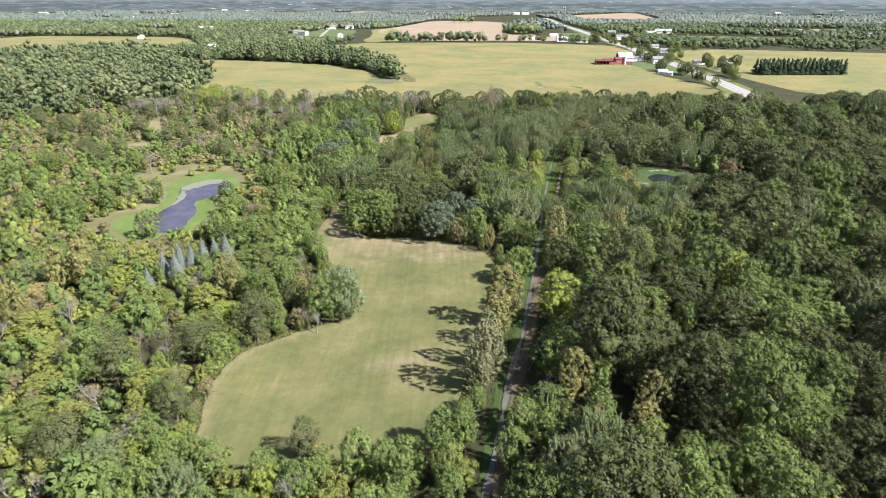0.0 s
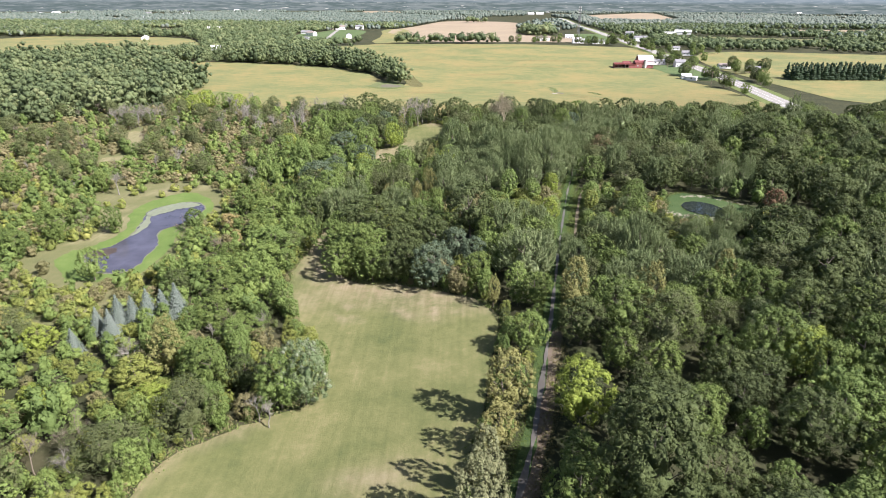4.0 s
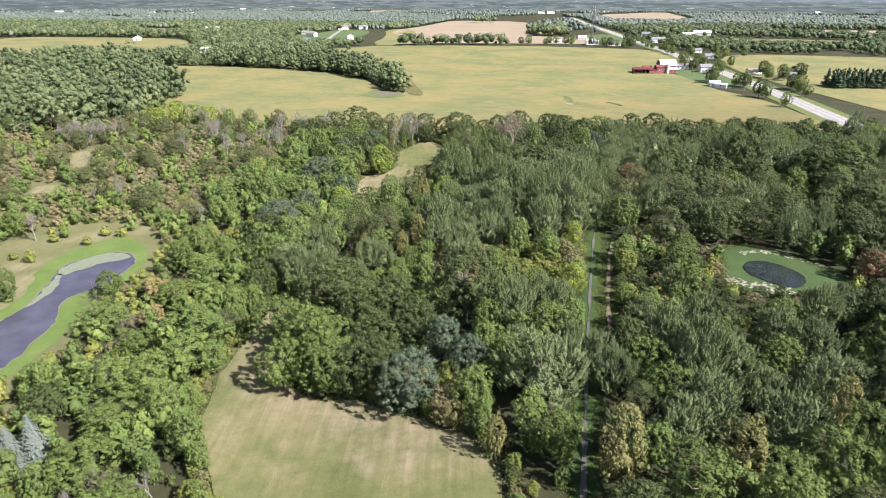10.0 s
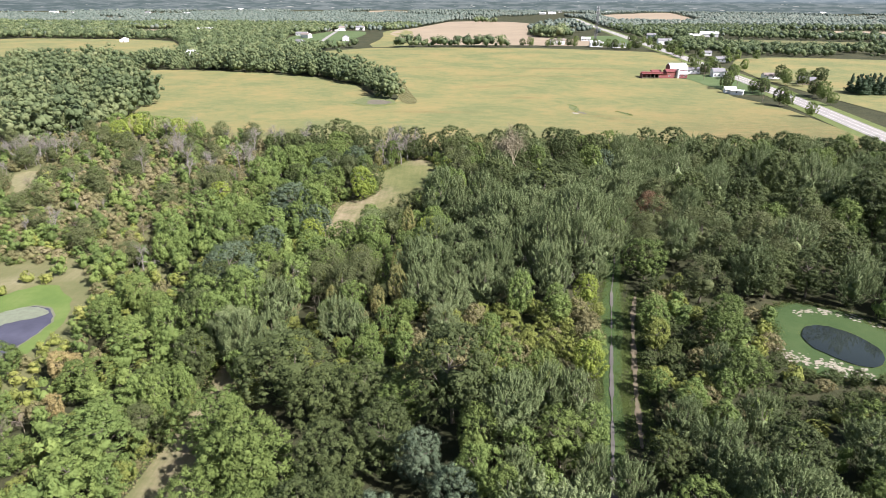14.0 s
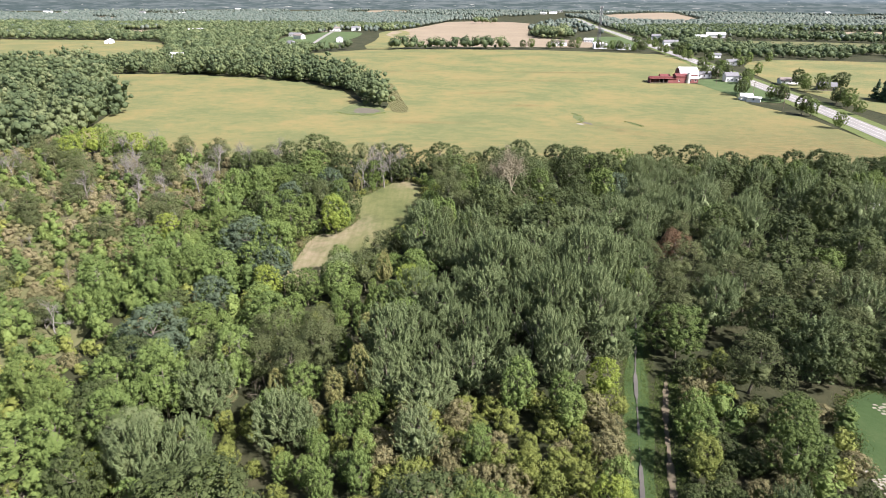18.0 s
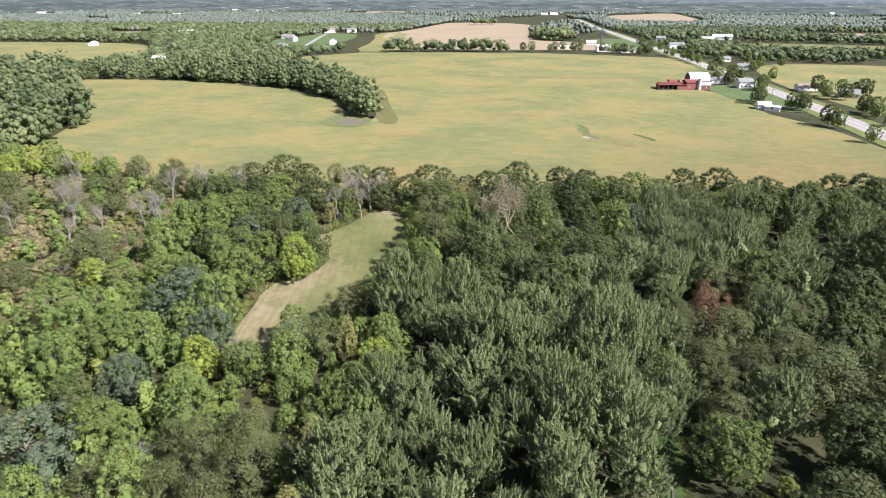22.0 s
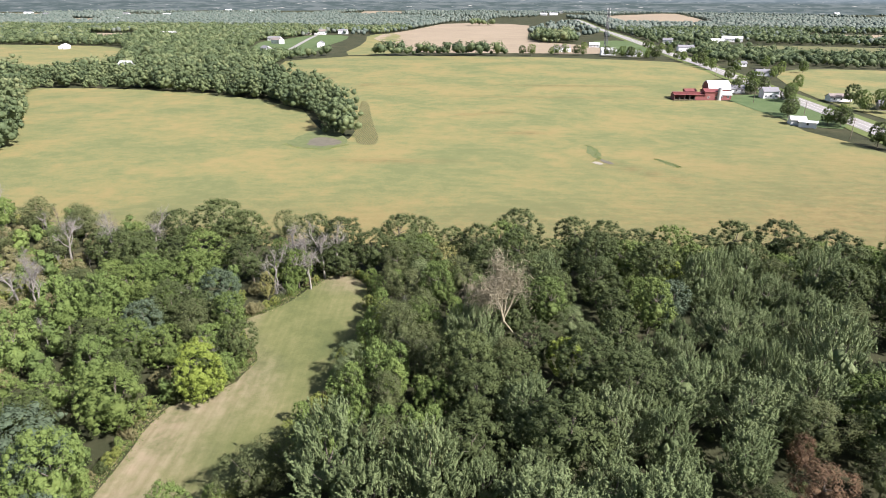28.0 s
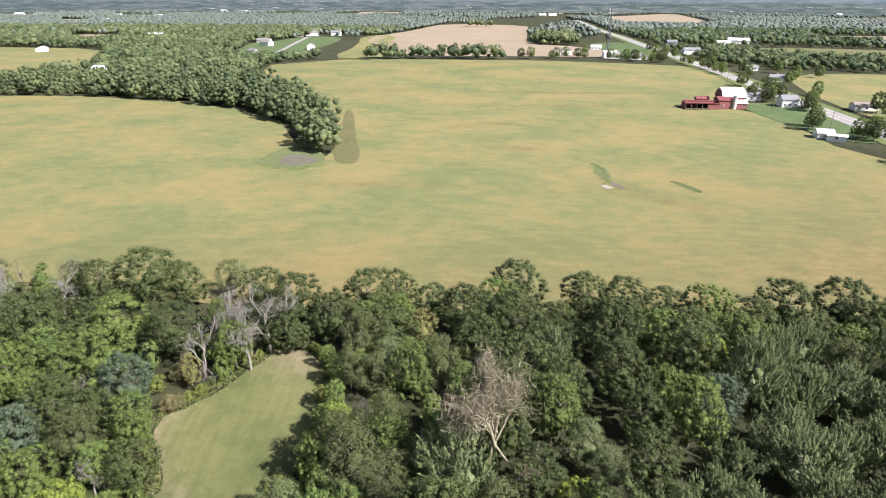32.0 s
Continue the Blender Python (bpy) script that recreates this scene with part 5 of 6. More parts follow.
wanted = []
for gx_ in np.arange(-260, 330, 1.7):
    for gy_ in np.arange(40, 440, 1.7):
        wanted.append((gx_ + rnd.uniform(-0.8, 0.8), gy_ + rnd.uniform(-0.8, 0.8)))
wanted = np.array(wanted)
wanted = wanted[~open_ground(wanted[:, 0], wanted[:, 1])]
wanted = wanted[np.abs(wanted[:, 0] - 10) < 0.80 * wanted[:, 1] + 45]
wanted = wanted[rnd.permutation(len(wanted))]
taken = {}
chosen = {k: [] for k in LOOK}
snags = []
for x, y in wanted:
    shares, space, size, tall = zone(x, y)
    cx, cy = int(x // 7), int(y // 7)
    if any(math.hypot(x - a, y - b) < (space + c) / 2 for i in (-1, 0, 1) for j in (-1, 0, 1) for a, b, c in taken.get((cx + i, cy + j), ())):
        continue
    if not clear_of_landmarks(x, y):
        continue
    pick = rnd.uniform(0, sum(s for _, s in shares))
    for kind, s in shares:
        pick -= s
        if pick <= 0:
            break
    apart = np.hypot(CROWNS[:, 0] - x, CROWNS[:, 1] - y) - 0.86 * CROWNS[:, 2]
    if apart.min() < (0.30 if kind in ("bush", "brown_bush", "dark_bush") or kind == "young_tree" and x < 5 else 0.72) * REACH[kind] * size:
        continue
    ditch = float(dist_to(TRAIL, x, y))
    if ditch < 8 and y < 262 and kind in ("oak", "maple", "ash", "silver_maple", "elm"):
        size *= 0.62
    taken.setdefault((cx, cy), []).append((x, y, space))
    if kind == "dead_tree":
        snags.append((x, y))
        continue
    if y > 335:
        size *= 0.99
    chosen[kind].append((x, y, size * rnd.uniform(0.74, 1.22 - 0.14 * (y > 335)), rnd.uniform(0, 6.28), tall * rnd.uniform(0.84, 1.16)))


def joined(name, placed, shapes, mat, label, category="trees"):
    """Many trees beyond counting, as one mesh."""
    vs, ts, tones, base = [], [], [], 0
    shade = np.random.RandomState(len(placed))
    for k, (x, y, s, a, *tall) in enumerate(placed):
        h = tall[0] if tall else 1.0
        v, t = shapes[k % len(shapes)]
        c, q = math.cos(a), math.sin(a)
        vs.append(np.stack([(v[:, 0] * c - v[:, 1] * q) * s + x, (v[:, 0] * q + v[:, 1] * c) * s + y, v[:, 2] * s * h + gz(x, y)], 1))
        ts.append(t + base)
        tones.append(np.full(len(v), shade.uniform(-0.38, 0.38)))
        base += len(v)
    if vs:
        ob = new(name, mesh_of(name, np.concatenate(vs), np.concatenate(ts), [mat], smooth=True))
        ob.data.attributes.new("tone", "FLOAT", "POINT").data.foreach_set("value", np.concatenate(tones).astype(np.float32))
        tagged(ob, label, category, kind="stuff")


for kind, placed in chosen.items():
    mat, label, girth, height, reach = LOOK[kind]
    placed.sort(key=lambda p: abs(p[0] - 5) * (0.62 if p[1] < 150 else 1.0) + 0.15 * abs(p[1] - 200))
    most = 205 if "bush" in kind or kind == "young_tree" else 280
    near, rest = placed[:most], placed[most:]
    for k, (x, y, s, a, h) in enumerate(near):
        level = 0 if abs(x - 12) < 70 else 1
        forms = TEMPLATES[kind, level]
        plant(kind, forms[k % len(forms)], x, y, s, a, label, "bush" if "bush" in kind else "tree", kind.replace("_", " ") + " growth", h)
    joined(kind + "_thicket", rest, FAR_SHAPES[kind], mat, "dense " + ("scrub" if "bush" in kind else "woodland") + " of " + label.split(" with")[0].split(" in ")[0], "woodland")

snags.sort(key=lambda p: abs(p[0] - 5))
for k, (x, y) in enumerate(snags[:230]):
    plant("dead_tree", (BARE if k % 4 == 0 else BROWNBARE)[k % 4], x, y, 0.55 + 0.06 * (k % 8), k * 1.1, "bare grey dead stem among the scrub", "tree", "scrub snags")

# rough weeds along the meadow edges and the ditch
def fringe(name, line, low, high, number, size, mat, label, seed):
    r = np.random.RandomState(seed)
    p = np.asarray(line, float)
    seg = np.r_[0, np.cumsum(np.hypot(*np.diff(p, axis=0).T))]
    s = r.uniform(0, seg[-1], number)
    x, y = np.interp(s, seg, p[:, 0]), np.interp(s, seg, p[:, 1])
    dx, dy = np.interp(s + 0.5, seg, p[:, 0]) - x, np.interp(s + 0.5, seg, p[:, 1]) - y
    k = np.maximum(np.hypot(dx, dy), 1e-6)
    off = r.normal((low + high) / 2, (high - low) / 3.6, number) + 0.3 * np.sin(s * 0.37) + 0.2 * np.sin(s * 0.93)
    x, y = x + dy / k * off, y - dx / k * off
    nor = unit(r, number) * (1, 1, 0.5) + (0, 0, 0.35)
    nor /= np.linalg.norm(nor, axis=1)[:, None]
    v, t = sprays(np.column_stack([x, y, ground_z(x, y) + size * r.uniform(0.4, 1.6, number)]), nor, size, r, 1.3)
    tagged(new(name, mesh_of(name, v, t, [mat])), label, "weeds", kind="stuff")


for line in ([(77.5, 519), (79.5, 508), (78, 492), (75, 486)], [(103, 493), (106, 486), (108.5, 478)], [(-66, 511), (-58, 502), (-44, 501), (-36, 511)]):
    fringe("crop_weeds", line, -1.6, 1.6, 700, 0.17, MAPLE, "tall weeds standing in the crop", len(line) + int(line[0][1]))
EDGE_A = np.concatenate([MEADOW_A, MEADOW_A[:1]])
EDGE_B = np.concatenate([MEADOW_B, MEADOW_B[:1]])
fringe("meadow_weeds", EDGE_A, -3.0, 0.3, 19000, 0.15, MAPLE, "rough weeds along the meadow edge", 41)
fringe("meadow_weeds", EDGE_A, -3.0, 0.2, 7000, 0.18, BROWN, "brown goldenrod along the meadow edge", 42)
fringe("meadow_weeds", EDGE_B, -3.0, 0.3, 13000, 0.14, MAPLE, "rough weeds along the hay strip", 43)
fringe("meadow_weeds", EDGE_B, -2.8, 0.2, 4000, 0.16, BROWN, "yellowing weeds along the hay strip", 44)
fringe("ditch_weeds", TRAIL[4:9], 0.3, 3.0, 15000, 0.085, MAPLE, "rank green grass on the ditch bank", 45)
fringe("ditch_weeds", TRAIL[1:9], -3.2, -0.3, 24000, 0.085, MAPLE, "rank green grass on the ditch bank", 46)
fringe("ditch_weeds", TRAIL[0:5], 0.9, 3.6, 7000, 0.14, BROWN, "brown rank weeds on the ditch side", 49)
EDGE_C = np.concatenate([BANK_B, BANK_B[:1]])
fringe("bank_weeds", EDGE_C, -1.8, 1.2, 5200, 0.13, MAPLE, "rough weeds round the grassy pond bank", 51)
fringe("bank_weeds", EDGE_C, -1.6, 0.9, 2200, 0.13, BROWN, "dry brown weeds round the grassy pond bank", 52)
fringe("pond_rushes", np.concatenate([POND_B, POND_B[:1]]), -0.35, 0.75, 2600, 0.09, SCRUB, "short rushes at the edge of the small pond", 53)
fringe("lane_weeds", LANE, -2.2, 0.2, 5600, 0.09, MAPLE, "grass tufts along the sandy lane", 47)
fringe("lane_weeds", LANE, 0.0, 3.0, 8000, 0.09, MAPLE, "grass tufts along the sandy lane", 48)

# low bushes crowding the meadow edges
def edge_bushes(line, gap, seed):
    r = np.random.RandomState(seed)
    p = np.asarray(line, float)
    seg = np.r_[0, np.cumsum(np.hypot(*np.diff(p, axis=0).T))]
    for s in np.arange(0, seg[-1], gap):
        s += r.uniform(-0.9, 0.9)
        x, y = np.interp(s, seg, p[:, 0]), np.interp(s, seg, p[:, 1])
        dx, dy = np.interp(s + 0.5, seg, p[:, 0]) - x, np.interp(s + 0.5, seg, p[:, 1]) - y
        k = max(math.hypot(dx, dy), 1e-6)
        off = r.uniform(1.0, 2.8)
        for side in (1, -1):
            qx, qy = x + dy / k * off * side, y - dx / k * off * side
            if not inside(p, qx, qy) and dist_to(TRAIL, qx, qy) > 3.5 and clear_of_landmarks(qx, qy):
                kind = ("bush", "brown_bush", "young_tree", "dark_bush")[r.randint(4)]
                forms = TEMPLATES[kind, 0]
                plant(kind, forms[r.randint(3)], qx, qy, r.uniform(0.3, 0.62), r.uniform(0, 6.28), LOOK[kind][1], "bush" if "bush" in kind else "tree", "meadow edge growth")


edge_bushes(EDGE_A, 1.7, 51)
edge_bushes(EDGE_B, 1.8, 52)

# low growth under the woods
under = wanted[rnd.uniform(size=len(wanted)) < 0.018]
joined("undergrowth", [(x, y, rnd.uniform(0.3, 0.65), rnd.uniform(0, 6)) for x, y in under if dist_to(TRAIL, x, y) > 4], FAR_SHAPES["bush"], OAK,
       "low mixed undergrowth beneath the trees", "undergrowth")


thick = wanted[(wanted[:, 0] < -45) & (wanted[:, 0] > -150) & (rnd.uniform(size=len(wanted)) < 0.11)]
joined("undergrowth", [(x, y, rnd.uniform(0.45, 0.95), rnd.uniform(0, 6), 0.7) for x, y in thick], FAR_SHAPES["bush"], YOUNG, "low green brush filling the wet scrub", "undergrowth")


# ---- woods beyond the crop field ----
def scatter(outline, space, size, seed, shapes_key, avoid=()):
    r = np.random.RandomState(seed)
    p = np.array(outline, float)
    (x0, y0), (x1, y1) = p.min(0), p.max(0)
    gx_, gy_ = np.meshgrid(np.arange(x0, x1, space), np.arange(y0, y1, space))
    x = gx_.ravel() + r.uniform(-0.45, 0.45, gx_.size) * space
    y = gy_.ravel() + r.uniform(-0.45, 0.45, gx_.size) * space
    ok = inside(p, x, y)
    for a in avoid:
        ok &= ~inside(a, x, y)
    ok &= dist_to(HIGHWAY, x, y) > 17
    ok &= np.abs(x) < 0.86 * y + 60
    return [(a, b, size * r.uniform(0.45, 1.4), r.uniform(0, 6.28)) for a, b in zip(x[ok], y[ok])]


def far_shape(seed, tall=12.0, rad=5.0, leaves=72, size=0.68):
    r = np.random.RandomState(seed)
    lobes = [(math.cos(k * 1.7) * rad * r.uniform(0.35, 0.75), math.sin(k * 1.7) * rad * r.uniform(0.35, 0.75), tall * r.uniform(0.5, 0.82), rad * r.uniform(0.32, 0.5), rad * r.uniform(0.32, 0.5), tall * 0.17)
             for k in range(6)]
    lobes.append((0, 0, tall * 0.52, rad * 0.88, rad * 0.88, tall * 0.36))
    return leafy(lobes, leaves, size, r, 0.84, spread=0.2, solid=0.0)


FAR_TREES = [far_shape(900 + k) for k in range(6)]


def edge_shape(seed):
    """A rounded far crown of a dozen or so clumps with loose sprays."""
    r = np.random.RandomState(seed)
    return leafy(round_lobes(r, r.uniform(4.2, 5.4), 0.9, r.uniform(11, 13), 17, 1.55, 0.9, 0.2), 300, 0.25, r, 0.85, spread=0.35, solid=0.68)


EDGE_TREES = [edge_shape(960 + k) for k in range(7)]


def tiny_shape(seed):
    r = np.random.RandomState(seed)
    v = ICO_V * (5.2, 5.2, 4.8) * r.uniform(0.75, 1.2, (len(ICO_V), 1)) + (0, 0, 6.0)
    return v, ICO_T


FAR_SMALL = [far_shape(930 + k, 12.0, 5.4, 44, 0.74) for k in range(5)]
TINY_TREES = [tiny_shape(950 + k) for k in range(6)]
SPUR = [(-296, 664), (-250, 671), (-171, 655), (-122, 631), (-78, 595), (-60, 552), (-44, 516), (-36, 523), (-40, 545), (-62, 628), (-95, 668), (-148, 728),
        (-170, 868), (-130, 930), (-240, 925), (-230, 1340), (-150, 1350), (-140, 1230), (-30, 1834), (-230, 2300), (-1400, 2300), (-1400, 1200), (-640, 1015),
        (-456, 988), (-392, 966), (-358, 872), (-368, 785), (-330, 700)]
WEST = [(-180, 395), (-172, 432), (-197, 518), (-299, 664), (-330, 720), (-430, 670), (-520, 640), (-560, 520), (-420, 280), (-262, 200), (-255, 330)]
EAST = [(268, 1120), (360, 1110), (463, 1125), (640, 1080), (900, 1050), (1500, 1500), (1500, 2300), (330, 2300), (300, 1500)]
BELT = [(266, 872), (300, 860), (345, 846), (440, 828), (660, 760), (900, 800), (900, 1040), (640, 1050), (520, 980), (437, 945), (395, 1000), (355, 1100), (268, 1110)]
SOUTHEAST = [(330, 120), (330, 330), (420, 372), (620, 425), (900, 600), (900, 300), (500, 100)]
HEDGE = [(-82, 914), (-84, 942), (-50, 940), (0, 944), (66, 934), (66, 912), (0, 918)]
AVOID = [FAR_FIELDS[k] for k in FAR_FIELDS]
AVOID += [[(x - 22, y - 60), (x + 22, y - 60), (x + 22, y + 12), (x - 22, y + 12)] for x, y in ((-515, 1757), (-468, 1253), (407, 1176), (768, 1617), (-857, 1783))]
AVOID += [[(x - 13, y - 40), (x + 13, y - 40), (x + 13, y + 9), (x - 13, y + 9)] for x, y in ((-467, 972), (-287, 782), (-446, 1235), (300, 1130), (285, 1010), (375, 1150), (-216, 963))]
WOODS = scatter(SPUR, 8.2, 1.20, 21, "far", AVOID)
WOODS = [(x, y, s * (0.72 if y > 800 or x < -225 else 0.92), a) for x, y, s, a in WOODS]
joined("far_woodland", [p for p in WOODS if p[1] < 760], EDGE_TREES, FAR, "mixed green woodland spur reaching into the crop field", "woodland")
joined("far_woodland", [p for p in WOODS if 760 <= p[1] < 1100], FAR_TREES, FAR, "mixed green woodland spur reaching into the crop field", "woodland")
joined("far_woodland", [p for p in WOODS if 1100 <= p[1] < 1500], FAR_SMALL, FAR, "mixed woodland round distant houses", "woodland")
joined("far_woodland", [p for p in WOODS if p[1] >= 1500], TINY_TREES, HAZED, "distant mixed woodland to the north-west", "woodland")
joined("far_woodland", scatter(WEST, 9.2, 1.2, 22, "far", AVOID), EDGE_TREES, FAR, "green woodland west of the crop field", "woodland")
EASTERN = scatter(EAST, 10.5, 0.85, 23, "far", AVOID)
thin = np.random.RandomState(77)
BELTED = [p for p in scatter(BELT, 8.0, 0.72, 26, "far", AVOID) if noise.noise(Vector((p[0] * 0.014, p[1] * 0.014, 5.0))) > -0.12 or thin.uniform() < 0.1]
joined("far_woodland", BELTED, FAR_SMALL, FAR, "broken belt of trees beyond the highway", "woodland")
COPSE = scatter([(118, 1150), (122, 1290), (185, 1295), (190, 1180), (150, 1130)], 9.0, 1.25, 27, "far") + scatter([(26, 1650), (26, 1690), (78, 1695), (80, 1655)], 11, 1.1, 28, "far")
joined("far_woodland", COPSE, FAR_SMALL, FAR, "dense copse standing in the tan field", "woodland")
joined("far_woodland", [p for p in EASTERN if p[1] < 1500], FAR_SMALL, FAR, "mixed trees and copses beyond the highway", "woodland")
joined("far_woodland", [p for p in EASTERN if p[1] >= 1500], TINY_TREES, HAZED, "distant woods beyond the highway", "woodland")
joined("far_woodland", scatter(SOUTHEAST, 11, 1.3, 24, "far", AVOID), FAR_TREES, OAK, "dark woodland beyond the highway", "woodland")
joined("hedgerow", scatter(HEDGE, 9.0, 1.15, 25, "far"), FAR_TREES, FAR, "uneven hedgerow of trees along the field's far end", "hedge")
ROADSIDE = [(112, 930), (118, 934), (140, 932), (147, 930), (128, 940), (172, 924), (180, 926), (186, 914), (194, 912), (202, 905), (210, 904), (218, 903), (198, 920),
            (216, 925), (224, 918), (241, 883), (246, 864), (245, 845), (244, 812), (243, 826), (240, 900), (250, 960), (256, 1010), (248, 1050), (240, 1000), (160, 1000),
            (80, 930), (90, 926), (272, 900), (276, 930), (280, 960)]
HOMESTEAD = [(214, 684), (218, 688), (225, 681), (221, 676), (236, 652), (240, 656), (232, 645), (212, 600), (219, 572), (223, 566), (230, 579), (226, 572),
             (207, 592), (262, 612), (266, 622), (272, 606), (258, 560), (256, 548), (254, 556), (252, 540), (247, 520), (214, 520), (216, 514), (212, 478),
             (270, 640), (284, 634), (290, 628), (292, 620), (266, 700), (275, 760), (283, 772), (296, 790), (262, 800), (270, 830), (300, 830), (320, 800),
             (236, 690), (238, 705), (240, 720), (233, 745)]
for k, (x, y) in enumerate(HOMESTEAD + ROADSIDE):
    forms = TEMPLATES["maple" if k % 3 else "oak", 1]
    plant("maple" if k % 3 else "oak", forms[k % 2], x, y, 0.72 + 0.3 * ((k * 37) % 10) / 10, k * 1.7, "green shade tree standing beside the highway homes", "tree", "roadside trees")
for k in range(3 * 16):
    x, y = 292 + (k % 16) * 4.8 + rnd.uniform(-1, 1), 564 + (k // 16) * 6 + rnd.uniform(-1, 1)
    plant("pine", TEMPLATES["pine", 1][k % 2], x, y, 1.3 + rnd.uniform(-0.1, 0.1), k * 2.1, LOOK["pine"][1], "tree", "pine block", 0.72)
# the woods go on behind and beside the start of the flight
AROUND = [(x, y, s, a) for x, y, s, a in [(gx0 + thin.uniform(-3, 3), gy0 + thin.uniform(-3, 3), thin.uniform(0.6, 1.2), thin.uniform(0, 6.28))
                                           for gx0 in np.arange(-220, 200, 8.5) for gy0 in np.arange(-110, 150, 8.5)]
           if abs(x - 10) > 0.80 * y + 47 and dist_to(HIGHWAY, x, y) > 18]
joined("outer_woodland", AROUND, FAR_TREES, OAK, "mixed green woodland round the meadow", "woodland")
# a stand of dry corn beside the tip of the wood
CORN = rounded([(-51, 634), (-44, 627), (-34, 572), (-20.5, 513), (-31, 510), (-37, 530), (-43, 580)], 1)
rc = np.random.RandomState(12)
cp = []
for row in np.arange(-60, -20, 0.9):
    for along in np.arange(511, 636, 0.4):
        cp.append((row + (636 - along) * 0.0 + rc.normal(0, 0.12), along + rc.normal(0, 0.15)))
cp = np.array(cp)
cp = cp[inside(CORN, cp[:, 0], cp[:, 1])]
cn = unit(rc, len(cp)) * (1, 1, 0.25)
cn /= np.linalg.norm(cn, axis=1)[:, None]
cv, ct = sprays(np.column_stack([cp, ground_z(cp[:, 0], cp[:, 1]) + 0.35]), cn, 0.22, rc, 1.3)
sheet("corn_ground", CORN, 0.26, SEDGE, 8.0, None, "dry brown stubble under the corn rows", "field")
tagged(new("corn_stand", mesh_of("corn_stand", cv, ct, [BROWN])), "rows of dry brown corn beside the wood", "crop", kind="stuff")

# the woods that run on towards the skyline
r_far = np.random.RandomState(31)
ang = r_far.uniform(-0.80, 0.80, 17000)
rad_ = 1250 + 1750 * r_far.uniform(0, 1, 17000) ** 0.8
px_, py_ = np.sin(ang) * rad_, np.cos(ang) * rad_
ok_ = np.ones(len(px_), bool)
for key, outline in FAR_FIELDS.items():
    ok_ &= ~inside(outline, px_, py_)
gap = np.array([noise.noise(Vector((a * 0.004, b * 0.0012, 3.1))) for a, b in zip(px_, py_)])
ok_ &= (gap < 0.22) & (dist_to(HIGHWAY, px_, py_) > 20)
joined("skyline_woods", [(a, b, r_far.uniform(0.55, 1.0), r_far.uniform(0, 6)) for a, b in zip(px_[ok_], py_[ok_])], TINY_TREES, HAZED,
       "woods stretching away to the skyline, tinted with painted haze", "woodland")


def backdrop():
    """A self-lit wall: the last flat miles of woods and fields, painted hazy blue under the sky."""
    m, n, l, p = material("hazy distance")
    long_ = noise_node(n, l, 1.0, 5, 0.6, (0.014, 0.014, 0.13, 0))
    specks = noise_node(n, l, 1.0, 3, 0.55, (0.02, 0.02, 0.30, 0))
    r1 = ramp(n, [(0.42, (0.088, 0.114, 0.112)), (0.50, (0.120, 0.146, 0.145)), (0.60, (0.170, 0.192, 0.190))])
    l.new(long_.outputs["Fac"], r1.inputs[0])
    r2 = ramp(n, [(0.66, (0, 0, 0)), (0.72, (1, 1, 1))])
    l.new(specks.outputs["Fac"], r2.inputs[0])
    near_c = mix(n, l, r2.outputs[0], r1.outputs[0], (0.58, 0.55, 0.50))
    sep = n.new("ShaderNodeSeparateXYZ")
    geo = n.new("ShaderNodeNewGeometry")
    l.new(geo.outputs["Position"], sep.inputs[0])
    # Painted haze: the glowing colour pales to blue with height.
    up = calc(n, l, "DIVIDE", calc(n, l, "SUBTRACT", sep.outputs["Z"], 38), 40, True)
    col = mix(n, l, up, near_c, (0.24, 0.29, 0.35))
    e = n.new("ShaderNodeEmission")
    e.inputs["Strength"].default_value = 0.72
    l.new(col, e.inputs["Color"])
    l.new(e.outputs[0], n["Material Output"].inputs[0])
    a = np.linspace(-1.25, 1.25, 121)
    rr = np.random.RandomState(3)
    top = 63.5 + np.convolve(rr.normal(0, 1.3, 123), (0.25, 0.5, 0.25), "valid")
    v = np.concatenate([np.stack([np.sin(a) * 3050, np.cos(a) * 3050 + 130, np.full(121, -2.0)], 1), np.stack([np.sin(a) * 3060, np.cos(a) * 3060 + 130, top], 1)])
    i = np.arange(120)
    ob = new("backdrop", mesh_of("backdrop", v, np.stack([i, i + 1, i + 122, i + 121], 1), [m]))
    tagged(ob, "glowing wall painted as hazy blue-grey woods and fields", "backdrop", kind="structure")


backdrop()


# ---- buildings ----
def box(bm, x0, y0, z0, x1, y1, z1):
    v = [bm.verts.new(c) for c in ((x0, y0, z0), (x1, y0, z0), (x1, y1, z0), (x0, y1, z0), (x0, y0, z1), (x1, y0, z1), (x1, y1, z1), (x0, y1, z1))]
    for f in ((0, 3, 2, 1), (4, 5, 6, 7), (0, 1, 5, 4), (1, 2, 6, 5), (2, 3, 7, 6), (3, 0, 4, 7)):
        bm.faces.new([v[i] for i in f])


def boxes(*dims):
    bm = bmesh.new()
    for d in dims:
        box(bm, *d)
    return bm


def prism(profile, y0, y1):
    """An upright outline in x and z, drawn out along y."""
    bm = bmesh.new()
    a = [bm.verts.new((x, y0, z)) for x, z in profile]
    b = [bm.verts.new((x, y1, z)) for x, z in profile]
    bm.faces.new(a)
    bm.faces.new(b[::-1])
    for i in range(len(a)):
        j = (i + 1) % len(a)
        bm.faces.new((a[j], a[i], b[i], b[j]))
    bmesh.ops.recalc_face_normals(bm, faces=bm.faces[:])
    return bm


def slope(x0, z0, x1, z1, y0, y1, thick=0.18):
    return prism([(x0, z0), (x1, z1), (x1, z1 + thick), (x0, z0 + thick)], y0, y1)


